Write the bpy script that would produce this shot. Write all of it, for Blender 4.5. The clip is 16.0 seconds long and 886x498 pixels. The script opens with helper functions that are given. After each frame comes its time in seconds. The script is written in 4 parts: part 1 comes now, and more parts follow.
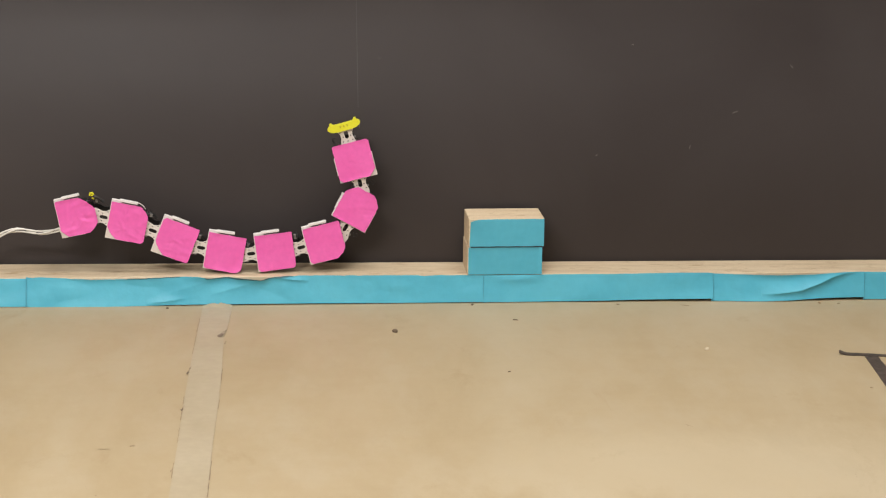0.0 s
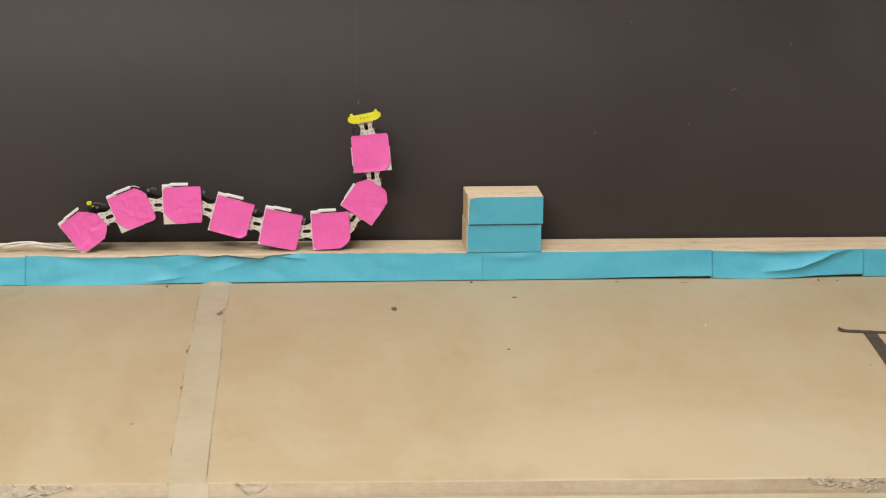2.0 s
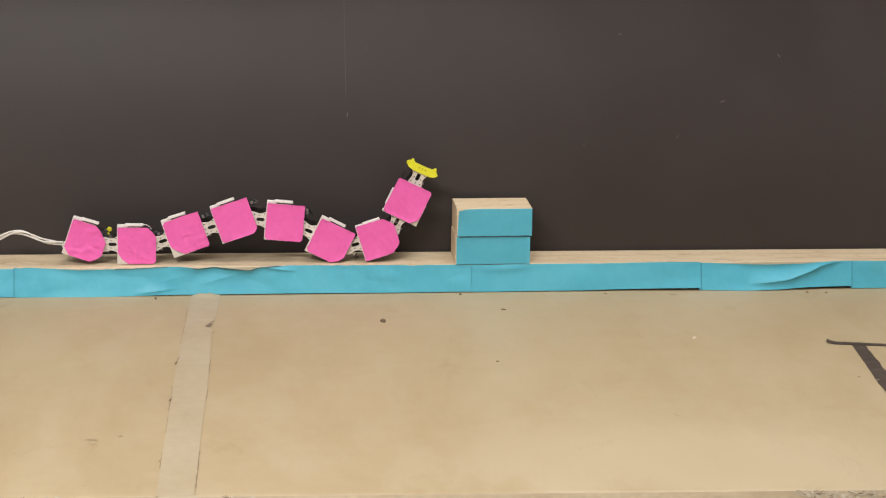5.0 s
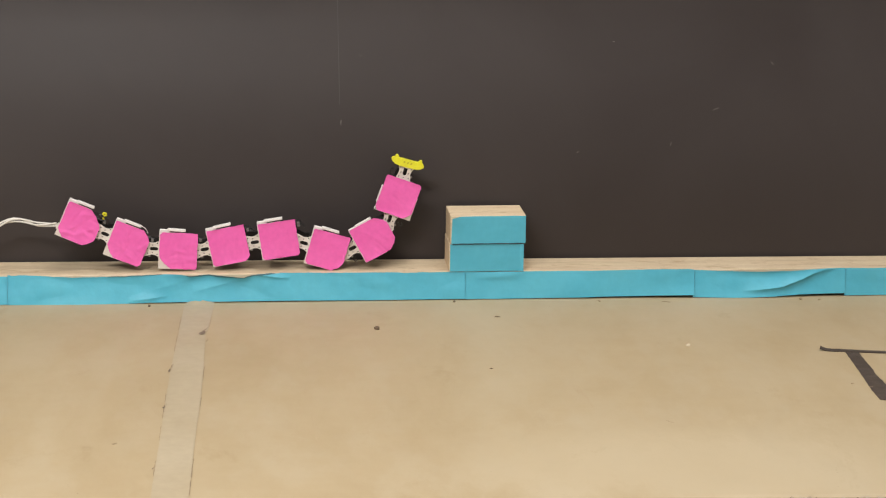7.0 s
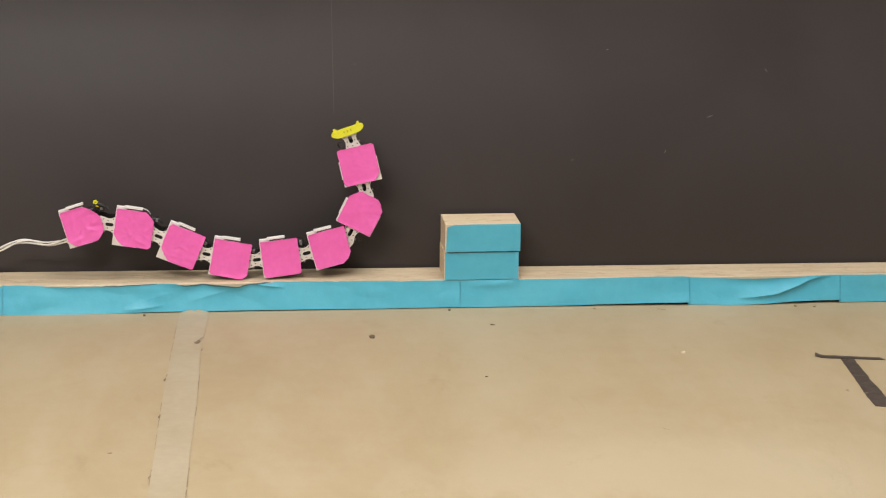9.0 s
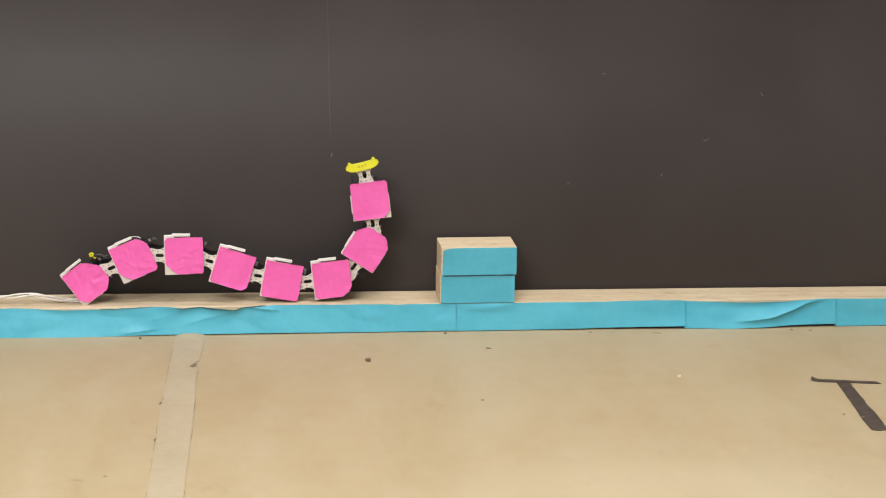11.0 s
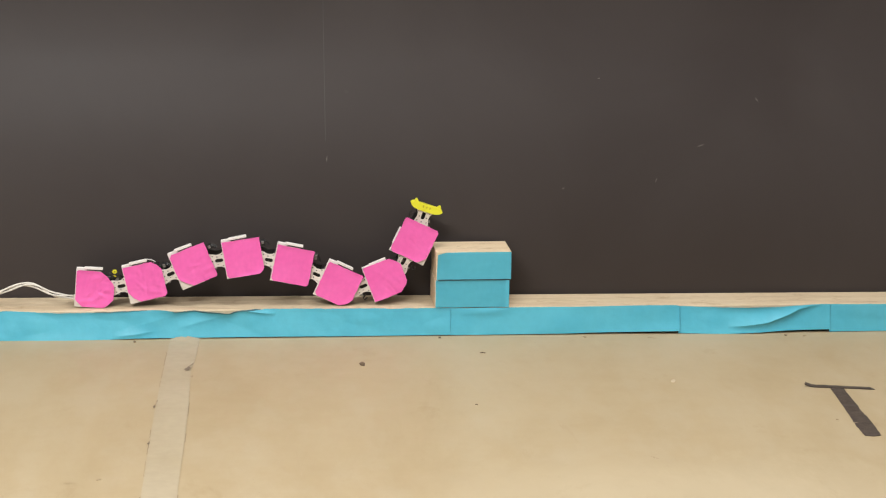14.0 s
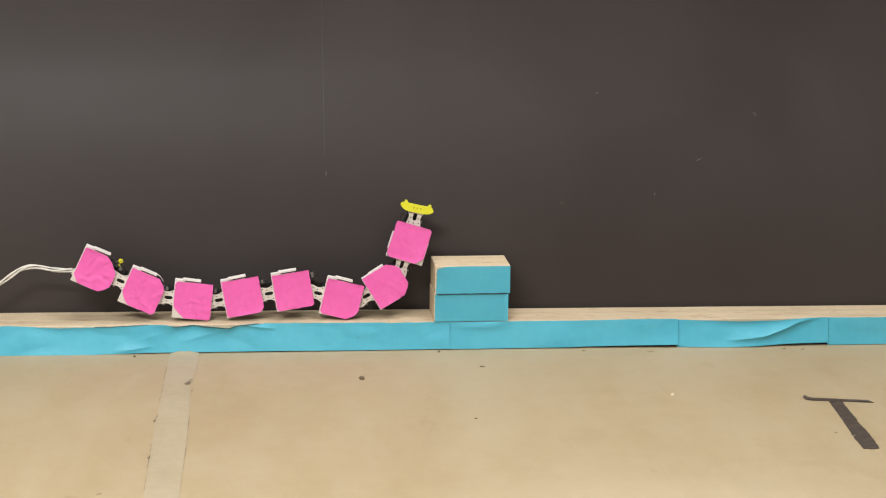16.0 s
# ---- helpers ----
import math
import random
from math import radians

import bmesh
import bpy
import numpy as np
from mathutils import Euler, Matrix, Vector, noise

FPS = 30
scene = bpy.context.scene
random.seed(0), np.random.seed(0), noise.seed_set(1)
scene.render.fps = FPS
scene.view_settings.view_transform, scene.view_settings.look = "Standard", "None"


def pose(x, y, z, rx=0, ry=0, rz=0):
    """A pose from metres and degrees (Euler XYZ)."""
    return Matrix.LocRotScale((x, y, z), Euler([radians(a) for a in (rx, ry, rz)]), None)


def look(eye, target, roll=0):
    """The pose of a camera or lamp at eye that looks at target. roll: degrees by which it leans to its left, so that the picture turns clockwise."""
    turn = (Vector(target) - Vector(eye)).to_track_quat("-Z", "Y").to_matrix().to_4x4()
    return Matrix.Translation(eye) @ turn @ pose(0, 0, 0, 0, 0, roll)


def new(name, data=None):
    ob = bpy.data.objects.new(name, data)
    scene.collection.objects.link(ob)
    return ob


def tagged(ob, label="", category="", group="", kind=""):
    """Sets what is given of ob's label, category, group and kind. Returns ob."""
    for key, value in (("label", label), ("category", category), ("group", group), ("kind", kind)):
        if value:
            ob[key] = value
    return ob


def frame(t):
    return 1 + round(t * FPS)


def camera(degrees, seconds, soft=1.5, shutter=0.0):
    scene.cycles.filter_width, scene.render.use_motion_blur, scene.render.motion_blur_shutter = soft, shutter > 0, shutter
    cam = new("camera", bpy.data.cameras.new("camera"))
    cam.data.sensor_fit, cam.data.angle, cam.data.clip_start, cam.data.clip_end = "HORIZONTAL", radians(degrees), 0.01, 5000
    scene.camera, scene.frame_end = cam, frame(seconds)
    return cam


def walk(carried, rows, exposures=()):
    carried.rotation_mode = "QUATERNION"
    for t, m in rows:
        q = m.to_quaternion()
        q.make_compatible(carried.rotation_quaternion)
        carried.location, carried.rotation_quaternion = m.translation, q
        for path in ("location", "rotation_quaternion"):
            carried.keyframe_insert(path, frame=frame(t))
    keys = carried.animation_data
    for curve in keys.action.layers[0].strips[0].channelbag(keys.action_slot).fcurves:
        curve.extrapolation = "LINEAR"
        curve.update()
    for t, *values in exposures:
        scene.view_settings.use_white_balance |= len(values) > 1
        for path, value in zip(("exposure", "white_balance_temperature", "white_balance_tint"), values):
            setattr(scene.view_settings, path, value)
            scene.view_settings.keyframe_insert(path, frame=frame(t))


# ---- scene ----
cam = camera(24.5, 16.0, soft=1.2)
PATH = [
    (0, (-0.23, -2.647, 0.708), (-0.087, -0.707, 0.243), 0.6),
    (0.5, (-0.232, -2.647, 0.708), (-0.087, -0.708, 0.239), 0.7),
    (1, (-0.231, -2.647, 0.708), (-0.084, -0.711, 0.229), 0.7),
    (1.5, (-0.229, -2.647, 0.708), (-0.086, -0.712, 0.224), 0.6),
    (2, (-0.229, -2.648, 0.708), (-0.086, -0.713, 0.222), 0.5),
    (2.5, (-0.228, -2.648, 0.709), (-0.083, -0.713, 0.222), 0.4),
    (3, (-0.229, -2.647, 0.71), (-0.08, -0.714, 0.218), 0.5),
    (3.5, (-0.23, -2.648, 0.71), (-0.08, -0.714, 0.222), 0.6),
    (4, (-0.23, -2.648, 0.71), (-0.079, -0.712, 0.229), 0.6),
    (6.5, (-0.228, -2.647, 0.709), (-0.069, -0.71, 0.237), 0.6),
    (7, (-0.229, -2.649, 0.709), (-0.069, -0.711, 0.241), 0.6),
    (7.5, (-0.23, -2.648, 0.709), (-0.069, -0.71, 0.243), 0.5),
    (8, (-0.231, -2.649, 0.709), (-0.068, -0.71, 0.244), 0.4),
    (8.5, (-0.229, -2.649, 0.709), (-0.065, -0.71, 0.245), 0.4),
    (9, (-0.229, -2.65, 0.708), (-0.064, -0.711, 0.249), 0.4),
    (9.5, (-0.23, -2.65, 0.708), (-0.064, -0.709, 0.257), 0.5),
    (10, (-0.23, -2.65, 0.707), (-0.063, -0.707, 0.263), 0.4),
    (12.5, (-0.227, -2.651, 0.709), (-0.053, -0.706, 0.278), 0.7),
    (13, (-0.226, -2.651, 0.709), (-0.055, -0.705, 0.28), 0.6),
    (13.5, (-0.226, -2.651, 0.709), (-0.056, -0.705, 0.277), 0.6),
    (14, (-0.226, -2.652, 0.709), (-0.054, -0.707, 0.276), 0.7),
    (14.5, (-0.225, -2.652, 0.708), (-0.053, -0.705, 0.281), 0.7),
    (15, (-0.225, -2.652, 0.708), (-0.05, -0.706, 0.283), 0.7),
    (15.5, (-0.226, -2.654, 0.709), (-0.051, -0.707, 0.288), 0.8),
    (16, (-0.228, -2.659, 0.71), (-0.054, -0.711, 0.291), 0.6),
]
walk(cam, [(t, look(eye, target, roll)) for t, eye, target, roll in PATH], exposures=((0.0, 0.0, 6500, 10), (9.6, 0.0, 6500, 10), (9.9, 0.16, 6400, 8.5), (12.5, 0.14, 6400, 8.5), (16.0, 0.14, 6350, 8)))

# ---- world, lights ----
world = bpy.data.worlds.new("world")
scene.world = world
world.use_nodes = True
world.node_tree.nodes["Background"].inputs[0].default_value = (1.0, 0.95, 0.88, 1)
world.node_tree.nodes["Background"].inputs[1].default_value = 0.3


def ceiling_lamp(x, y, sx, sy, power):
    data = bpy.data.lights.new("ceiling_lamp", "AREA")
    data.shape, data.size, data.size_y, data.energy = "RECTANGLE", sx, sy, power
    data.color = (1.0, 0.985, 0.96)
    ob = new("ceiling_lamp_light", data)
    ob.matrix_world = pose(x, y, 1.83, 0, 0, 0)
    return ob


# unseen lamps placed to suit the brightness; the third is an added left fill
LAMPS = ((-0.95, -2.35, 78), (0.30, -0.50, 21), (-1.60, -1.40, 13))
for lx, ly, watts in LAMPS:
    ceiling_lamp(lx, ly, 1.2, 0.6, watts)
scene.view_settings.exposure = 0.0


# ---- materials ----
def principled(name, rough=0.6, metal=0.0, coat=0.0):
    m = bpy.data.materials.new(name)
    m.use_nodes = True
    n = m.node_tree.nodes
    b = n["Principled BSDF"]
    b.inputs["Roughness"].default_value = rough
    b.inputs["Metallic"].default_value = metal
    b.inputs["Coat Weight"].default_value = coat
    return m, m.node_tree, b


def coords(nt, scale, kind="Object"):
    tc = nt.nodes.new("ShaderNodeTexCoord")
    mp = nt.nodes.new("ShaderNodeMapping")
    mp.inputs["Scale"].default_value = scale
    nt.links.new(tc.outputs[kind], mp.inputs["Vector"])
    return mp.outputs["Vector"]


def noise_tex(nt, vec, scale, detail=4.0, rough=0.55, distortion=0.0):
    t = nt.nodes.new("ShaderNodeTexNoise")
    t.inputs["Scale"].default_value = scale
    t.inputs["Detail"].default_value = detail
    t.inputs["Roughness"].default_value = rough
    t.inputs["Distortion"].default_value = distortion
    nt.links.new(vec, t.inputs["Vector"])
    return t.outputs["Fac"]


def ramp(nt, fac, *stops):
    r = nt.nodes.new("ShaderNodeValToRGB")
    e = r.color_ramp.elements
    while len(e) < len(stops):
        e.new(0.5)
    for el, (p, c) in zip(e, stops):
        el.position, el.color = p, (*c, 1)
    nt.links.new(fac, r.inputs["Fac"])
    return r.outputs["Color"]


def mix(nt, kind, fac, a, b):
    m = nt.nodes.new("ShaderNodeMix")
    m.data_type, m.blend_type = "RGBA", kind
    if isinstance(fac, float):
        m.inputs["Factor"].default_value = fac
    else:
        nt.links.new(fac, m.inputs["Factor"])
    for sock, v in ((m.inputs["A"], a), (m.inputs["B"], b)):
        if isinstance(v, tuple):
            sock.default_value = (*v, 1)
        else:
            nt.links.new(v, sock)
    return m.outputs["Result"]


def bump(nt, b, height, strength, distance):
    n = nt.nodes.new("ShaderNodeBump")
    n.inputs["Strength"].default_value = strength
    n.inputs["Distance"].default_value = distance
    nt.links.new(height, n.inputs["Height"])
    nt.links.new(n.outputs["Normal"], b.inputs["Normal"])


def mottled(name, dark, light, scale, rough=0.6, metal=0.0, stretch=(1, 1, 1), bumps=0.0, fine=0.0, coat=0.0):
    """Two scales of variation between two near colours, with an optional relief."""
    m, nt, b = principled(name, rough, metal, coat)
    v = coords(nt, stretch)
    big = noise_tex(nt, v, scale, 3.0)
    col = ramp(nt, big, (0.3, dark), (0.7, light))
    small = noise_tex(nt, v, scale * 9, 4.0)
    k = 1.0 - fine
    col = mix(nt, "MULTIPLY", 1.0, col, ramp(nt, small, (0.3, (k, k, k)), (0.75, (1, 1, 1))))
    nt.links.new(col, b.inputs["Base Color"])
    if bumps:
        bump(nt, b, small, bumps, 0.001)
    return m


def wood(name, pale, mid, dark, along=(1, 14, 14), rough=0.55, rings=9.0, marks=0.0):
    m, nt, b = principled(name, rough)
    v = coords(nt, along)
    grain = noise_tex(nt, v, rings, 6.0, 0.6, 0.6)
    col = ramp(nt, grain, (0.28, dark), (0.45, mid), (0.68, pale))
    pores = noise_tex(nt, v, rings * 12, 3.0)
    col = mix(nt, "MULTIPLY", 1.0, col, ramp(nt, pores, (0.3, (0.86, 0.84, 0.8)), (0.6, (1, 1, 1))))
    if marks:
        spots = noise_tex(nt, coords(nt, (1, 2.2, 2.2)), 26.0, 5.0, 0.62, 0.8)
        k = 1.0 - marks
        col = mix(nt, "MULTIPLY", 1.0, col, ramp(nt, spots, (0.31, (k, k * 0.90, k * 0.78)), (0.44, (1, 1, 1))))
    nt.links.new(col, b.inputs["Base Color"])
    bump(nt, b, grain, 0.15, 0.0006)
    return m


def plywood_top():
    """Old varnished birch plywood: cloudy blotches, faint grain along the table, a pale rubbed stretch near the front."""
    m, nt, b = principled("plywood_top", 0.42)
    v = coords(nt, (1.0, 0.45, 1))
    vg = coords(nt, (1, 2.2, 2.2))
    base = ramp(nt, noise_tex(nt, v, 4.5, 7.0, 0.66, 0.3), (0.30, (0.374, 0.280, 0.158)), (0.50, (0.408, 0.314, 0.188)), (0.70, (0.436, 0.347, 0.222)))
    grain = noise_tex(nt, vg, 16.0, 6.0, 0.7, 0.3)
    col = mix(nt, "MULTIPLY", 1.0, base, ramp(nt, grain, (0.3, (0.975, 0.972, 0.964)), (0.65, (1, 1, 1))))
    rubbed = noise_tex(nt, v, 11.0, 7.0, 0.70)
    col = mix(nt, "MIX", ramp(nt, rubbed, (0.48, (0, 0, 0)), (0.68, (0.40, 0.40, 0.40))), col, (0.458, 0.378, 0.262))
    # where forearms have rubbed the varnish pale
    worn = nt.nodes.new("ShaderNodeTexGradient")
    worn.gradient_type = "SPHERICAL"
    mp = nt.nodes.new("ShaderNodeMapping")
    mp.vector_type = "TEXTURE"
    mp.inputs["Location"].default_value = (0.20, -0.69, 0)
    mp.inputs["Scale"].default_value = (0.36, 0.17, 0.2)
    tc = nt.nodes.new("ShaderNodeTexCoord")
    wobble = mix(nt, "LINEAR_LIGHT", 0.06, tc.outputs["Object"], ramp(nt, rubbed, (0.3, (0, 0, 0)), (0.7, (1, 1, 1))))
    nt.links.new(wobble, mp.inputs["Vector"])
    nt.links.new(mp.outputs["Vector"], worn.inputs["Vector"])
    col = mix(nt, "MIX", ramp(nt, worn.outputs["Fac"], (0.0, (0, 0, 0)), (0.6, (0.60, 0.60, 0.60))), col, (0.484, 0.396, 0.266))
    stains = noise_tex(nt, v, 13.0, 6.0, 0.7, 0.4)
    col = mix(nt, "MULTIPLY", 1.0, col, ramp(nt, stains, (0.26, (0.90, 0.87, 0.82)), (0.40, (1, 1, 1))))
    cell = nt.nodes.new("ShaderNodeTexVoronoi")
    cell.inputs["Scale"].default_value = 70.0
    nt.links.new(coords(nt, (1, 1, 1)), cell.inputs["Vector"])
    specks = mix(nt, "MULTIPLY", 1.0, ramp(nt, cell.outputs["Distance"], (0.03, (1, 1, 1)), (0.10, (0, 0, 0))), ramp(nt, rubbed, (0.52, (0, 0, 0)), (0.66, (0.4, 0.4, 0.4))))
    col = mix(nt, "MIX", specks, col, (0.25, 0.18, 0.11))
    nt.links.new(col, b.inputs["Base Color"])
    nt.links.new(ramp(nt, rubbed, (0.3, (0.50, 0.50, 0.50)), (0.75, (0.64, 0.64, 0.64))), b.inputs["Roughness"])
    bump(nt, b, rubbed, 0.05, 0.0006)
    return m


def black_board():
    """Matt black card with a faint sheen and dusty smudges."""
    m, nt, b = principled("black_card", 0.5)
    b.inputs["Specular IOR Level"].default_value = 0.28
    v = coords(nt, (1, 1, 1))
    dust = noise_tex(nt, v, 3.0, 5.0, 0.6, 0.5)
    col = ramp(nt, dust, (0.3, (0.0376, 0.0297, 0.0281)), (0.7, (0.0474, 0.0384, 0.0364)))
    flecks = noise_tex(nt, v, 55.0, 4.0, 0.7)
    col = mix(nt, "MIX", ramp(nt, flecks, (0.70, (0, 0, 0)), (0.86, (0.12, 0.12, 0.12))), col, (0.16, 0.145, 0.13))
    nt.links.new(col, b.inputs["Base Color"])
    fib = noise_tex(nt, v, 700.0, 2.0)
    bump(nt, b, fib, 0.08, 0.0003)
    nt.links.new(ramp(nt, dust, (0.3, (0.42, 0.42, 0.42)), (0.7, (0.54, 0.54, 0.54))), b.inputs["Roughness"])
    return m


M_ply = plywood_top()
M_plyedge = mottled("grimy_edge_band", (0.372, 0.280, 0.171), (0.440, 0.345, 0.222), 16, 0.6, stretch=(1, 1, 2), bumps=0.3, fine=0.16)
M_board = black_board()
M_core = mottled("board_core", (0.13, 0.12, 0.11), (0.18, 0.165, 0.15), 60, 0.8)
M_seam = mottled("card_cut_edge", (0.046, 0.040, 0.038), (0.062, 0.055, 0.051), 25, 0.7)
M_pine = wood("pine", (0.685, 0.560, 0.400), (0.62, 0.49, 0.335), (0.50, 0.375, 0.245), (1, 9, 9), 0.55, 9, 0.26)
M_pineend = wood("pine_block", (0.73, 0.585, 0.41), (0.67, 0.52, 0.35), (0.57, 0.42, 0.265), (1.2, 8, 11), 0.6, 13, 0.34)
M_blue = mottled("blue_crepe_tape", (0.073, 0.400, 0.545), (0.100, 0.455, 0.595), 14, 0.5, bumps=0.25, fine=0.06, stretch=(1, 1, 1))
# dark teal for the shade painted along the tape's upper edge
M_rimshade = mottled("tape_rim_shade", (0.035, 0.12, 0.15), (0.055, 0.18, 0.22), 40, 0.6)
# near-black strip colour that stands in for shade between the blocks
M_gapshade = mottled("tape_gap_shade", (0.015, 0.030, 0.038), (0.03, 0.055, 0.065), 60, 0.7)
M_blueseam = mottled("tape_lap_edge", (0.055, 0.27, 0.36), (0.085, 0.36, 0.47), 60, 0.55)
M_mask = mottled("masking_tape", (0.402, 0.324, 0.211), (0.437, 0.360, 0.248), 9, 0.6, fine=0.08, bumps=0.2)
M_dirt = mottled("dirt_line", (0.13, 0.095, 0.065), (0.24, 0.175, 0.12), 120, 0.9)
M_grime = mottled("pale_grime", (0.21, 0.155, 0.10), (0.30, 0.225, 0.145), 120, 0.9)
M_blacktape = mottled("black_cloth_tape", (0.050, 0.035, 0.027), (0.100, 0.071, 0.055), 70, 0.55, fine=0.3, bumps=0.3)
M_pink = mottled("pink_paper", (0.82, 0.112, 0.43), (0.87, 0.142, 0.475), 22, 0.62, fine=0.07, bumps=0.15)
M_plastic = mottled("ivory_printed_plastic", (0.71, 0.645, 0.575), (0.79, 0.73, 0.665), 45, 0.45, fine=0.06)
M_white = mottled("white_plastic", (0.73, 0.69, 0.66), (0.80, 0.76, 0.73), 60, 0.4, fine=0.04)
M_servo = mottled("black_servo_plastic", (0.012, 0.011, 0.010), (0.02, 0.018, 0.017), 80, 0.4, fine=0.2)
M_wire = mottled("black_wire", (0.012, 0.011, 0.011), (0.025, 0.022, 0.02), 120, 0.45)
M_grey = mottled("grey_connector", (0.17, 0.155, 0.14), (0.27, 0.25, 0.225), 160, 0.5, fine=0.3)
M_yellow = mottled("yellow_rubber", (0.72, 0.68, 0.02), (0.80, 0.76, 0.04), 60, 0.45, fine=0.08)
M_yellowdark = mottled("moulded_mark", (0.42, 0.34, 0.02), (0.5, 0.42, 0.03), 90, 0.6)
M_cable = mottled("ivory_cable_sleeve", (0.70, 0.66, 0.60), (0.81, 0.77, 0.71), 90, 0.5, fine=0.1)
M_wall = mottled("painted_wall", (0.60, 0.56, 0.50), (0.65, 0.61, 0.55), 1.5, 0.85, fine=0.03)
M_ceil = mottled("ceiling_paint", (0.74, 0.72, 0.68), (0.78, 0.76, 0.72), 2, 0.9, fine=0.03)
M_floor = mottled("grey_vinyl_floor", (0.12, 0.11, 0.10), (0.18, 0.165, 0.15), 2.5, 0.45, fine=0.12)
M_steel = mottled("painted_steel", (0.10, 0.10, 0.10), (0.14, 0.14, 0.135), 20, 0.45, 0.3)
M_crumb = mottled("wood_crumb", (0.10, 0.07, 0.045), (0.2, 0.14, 0.09), 300, 0.9)
M_pale = mottled("pale_scratch", (0.55, 0.46, 0.33), (0.62, 0.52, 0.38), 60, 0.7)
M_glow, glow_nt, glow_b = principled("lit_diffuser", 0.6)
glow_b.inputs["Emission Color"].default_value = (1.0, 0.985, 0.96, 1)
glow_b.inputs["Emission Strength"].default_value = 1.2
M_lampframe = mottled("lamp_housing", (0.75, 0.74, 0.72), (0.8, 0.79, 0.77), 8, 0.5)


# ---- mesh helpers ----
def part(name, bm, material, parent=None, label="", m=None, smooth=False):
    """Link a bmesh as one mesh object under a thing or a part."""
    bmesh.ops.recalc_face_normals(bm, faces=bm.faces)
    me = bpy.data.meshes.new(name)
    bm.to_mesh(me)
    bm.free()
    if smooth:
        me.polygons.foreach_set("use_smooth", [True] * len(me.polygons))
        me.set_sharp_from_angle(angle=radians(38))
    me.materials.append(material)
    ob = new(name, me)
    if parent:
        ob.parent = parent
    if m is not None:
        ob.matrix_basis = m
    if label:
        ob["label"] = label
    return ob


def box(x0, x1, y0, y1, z0, z1, bevel=0.0, seg=2, bm=None):
    out = bm or bmesh.new()
    one = bmesh.new()
    bmesh.ops.create_cube(one, size=1)
    for v in one.verts:
        v.co = Vector(((x0 + x1) / 2 + v.co.x * (x1 - x0), (y0 + y1) / 2 + v.co.y * (y1 - y0), (z0 + z1) / 2 + v.co.z * (z1 - z0)))
    if bevel:
        bmesh.ops.bevel(one, geom=list(one.edges), offset=bevel, segments=seg, affect="EDGES", profile=0.5)
    tmp = bpy.data.meshes.new("tmp")
    one.to_mesh(tmp)
    one.free()
    out.from_mesh(tmp)
    bpy.data.meshes.remove(tmp)
    return out


def ring(cx, cz, rx, rz, n=14):
    return [(cx + rx * math.cos(2 * math.pi * i / n), cz + rz * math.sin(2 * math.pi * i / n)) for i in range(n)]


def slot(cx, cz, length, height, n=6):
    """A round-ended slot along x."""
    r, h = height / 2, (length - height) / 2
    pts = [(cx + h + r * math.cos(a), cz + r * math.sin(a)) for a in np.linspace(-math.pi / 2, math.pi / 2, n)]
    return pts + [(cx - h + r * math.cos(a), cz + r * math.sin(a)) for a in np.linspace(math.pi / 2, 1.5 * math.pi, n)]


def plate(outline, holes, y0, y1, bm=None):
    """A flat plate in the x-z plane from y0 to y1, with holes through it."""
    out = bm or bmesh.new()
    one = bmesh.new()
    edges = []
    for loop in [outline, *holes]:
        vs = [one.verts.new((x, y0, z)) for x, z in loop]
        edges += [one.edges.new((vs[i], vs[(i + 1) % len(vs)])) for i in range(len(vs))]
    bmesh.ops.triangle_fill(one, edges=edges, use_beauty=True)
    got = bmesh.ops.extrude_face_region(one, geom=list(one.faces))
    bmesh.ops.translate(one, vec=(0, y1 - y0, 0), verts=[g for g in got["geom"] if isinstance(g, bmesh.types.BMVert)])
    tmp = bpy.data.meshes.new("tmp")
    one.to_mesh(tmp)
    one.free()
    out.from_mesh(tmp)
    bpy.data.meshes.remove(tmp)
    return out


def tube(points, radius, sides=7, bm=None):
    """A round bar along a run of points."""
    out = bm or bmesh.new()
    pts = [Vector(p) for p in points]
    rings = []
    for i, p in enumerate(pts):
        d = (pts[min(i + 1, len(pts) - 1)] - pts[max(i - 1, 0)]).normalized()
        u = d.cross(Vector((0.13, 1, 0.21))).normalized()
        w = d.cross(u)
        rings.append([out.verts.new(p + radius * (math.cos(2 * math.pi * k / sides) * u + math.sin(2 * math.pi * k / sides) * w)) for k in range(sides)])
    for a, b in zip(rings, rings[1:]):
        for k in range(sides):
            out.faces.new((a[k], a[(k + 1) % sides], b[(k + 1) % sides], b[k]))
    out.faces.new(rings[0])
    out.faces.new(list(reversed(rings[-1])))
    return out


def sheet(nx, ny, place, thick):
    """A thin sheet: place(u, v) gives the front, thick is a vector to its back."""
    bm = bmesh.new()
    t = Vector(thick)
    f = [[bm.verts.new(Vector(place(i / nx, j / ny))) for j in range(ny + 1)] for i in range(nx + 1)]
    k = [[bm.verts.new(v.co + t) for v in row] for row in f]
    for i in range(nx):
        for j in range(ny):
            bm.faces.new((f[i][j], f[i + 1][j], f[i + 1][j + 1], f[i][j + 1]))
            bm.faces.new((k[i][j], k[i][j + 1], k[i + 1][j + 1], k[i + 1][j]))
    for i in range(nx):
        bm.faces.new((f[i][0], k[i][0], k[i + 1][0], f[i + 1][0]))
        bm.faces.new((f[i][ny], f[i + 1][ny], k[i + 1][ny], k[i][ny]))
    for j in range(ny):
        bm.faces.new((f[0][j], f[0][j + 1], k[0][j + 1], k[0][j]))
        bm.faces.new((f[nx][j], k[nx][j], k[nx][j + 1], f[nx][j + 1]))
    return bm


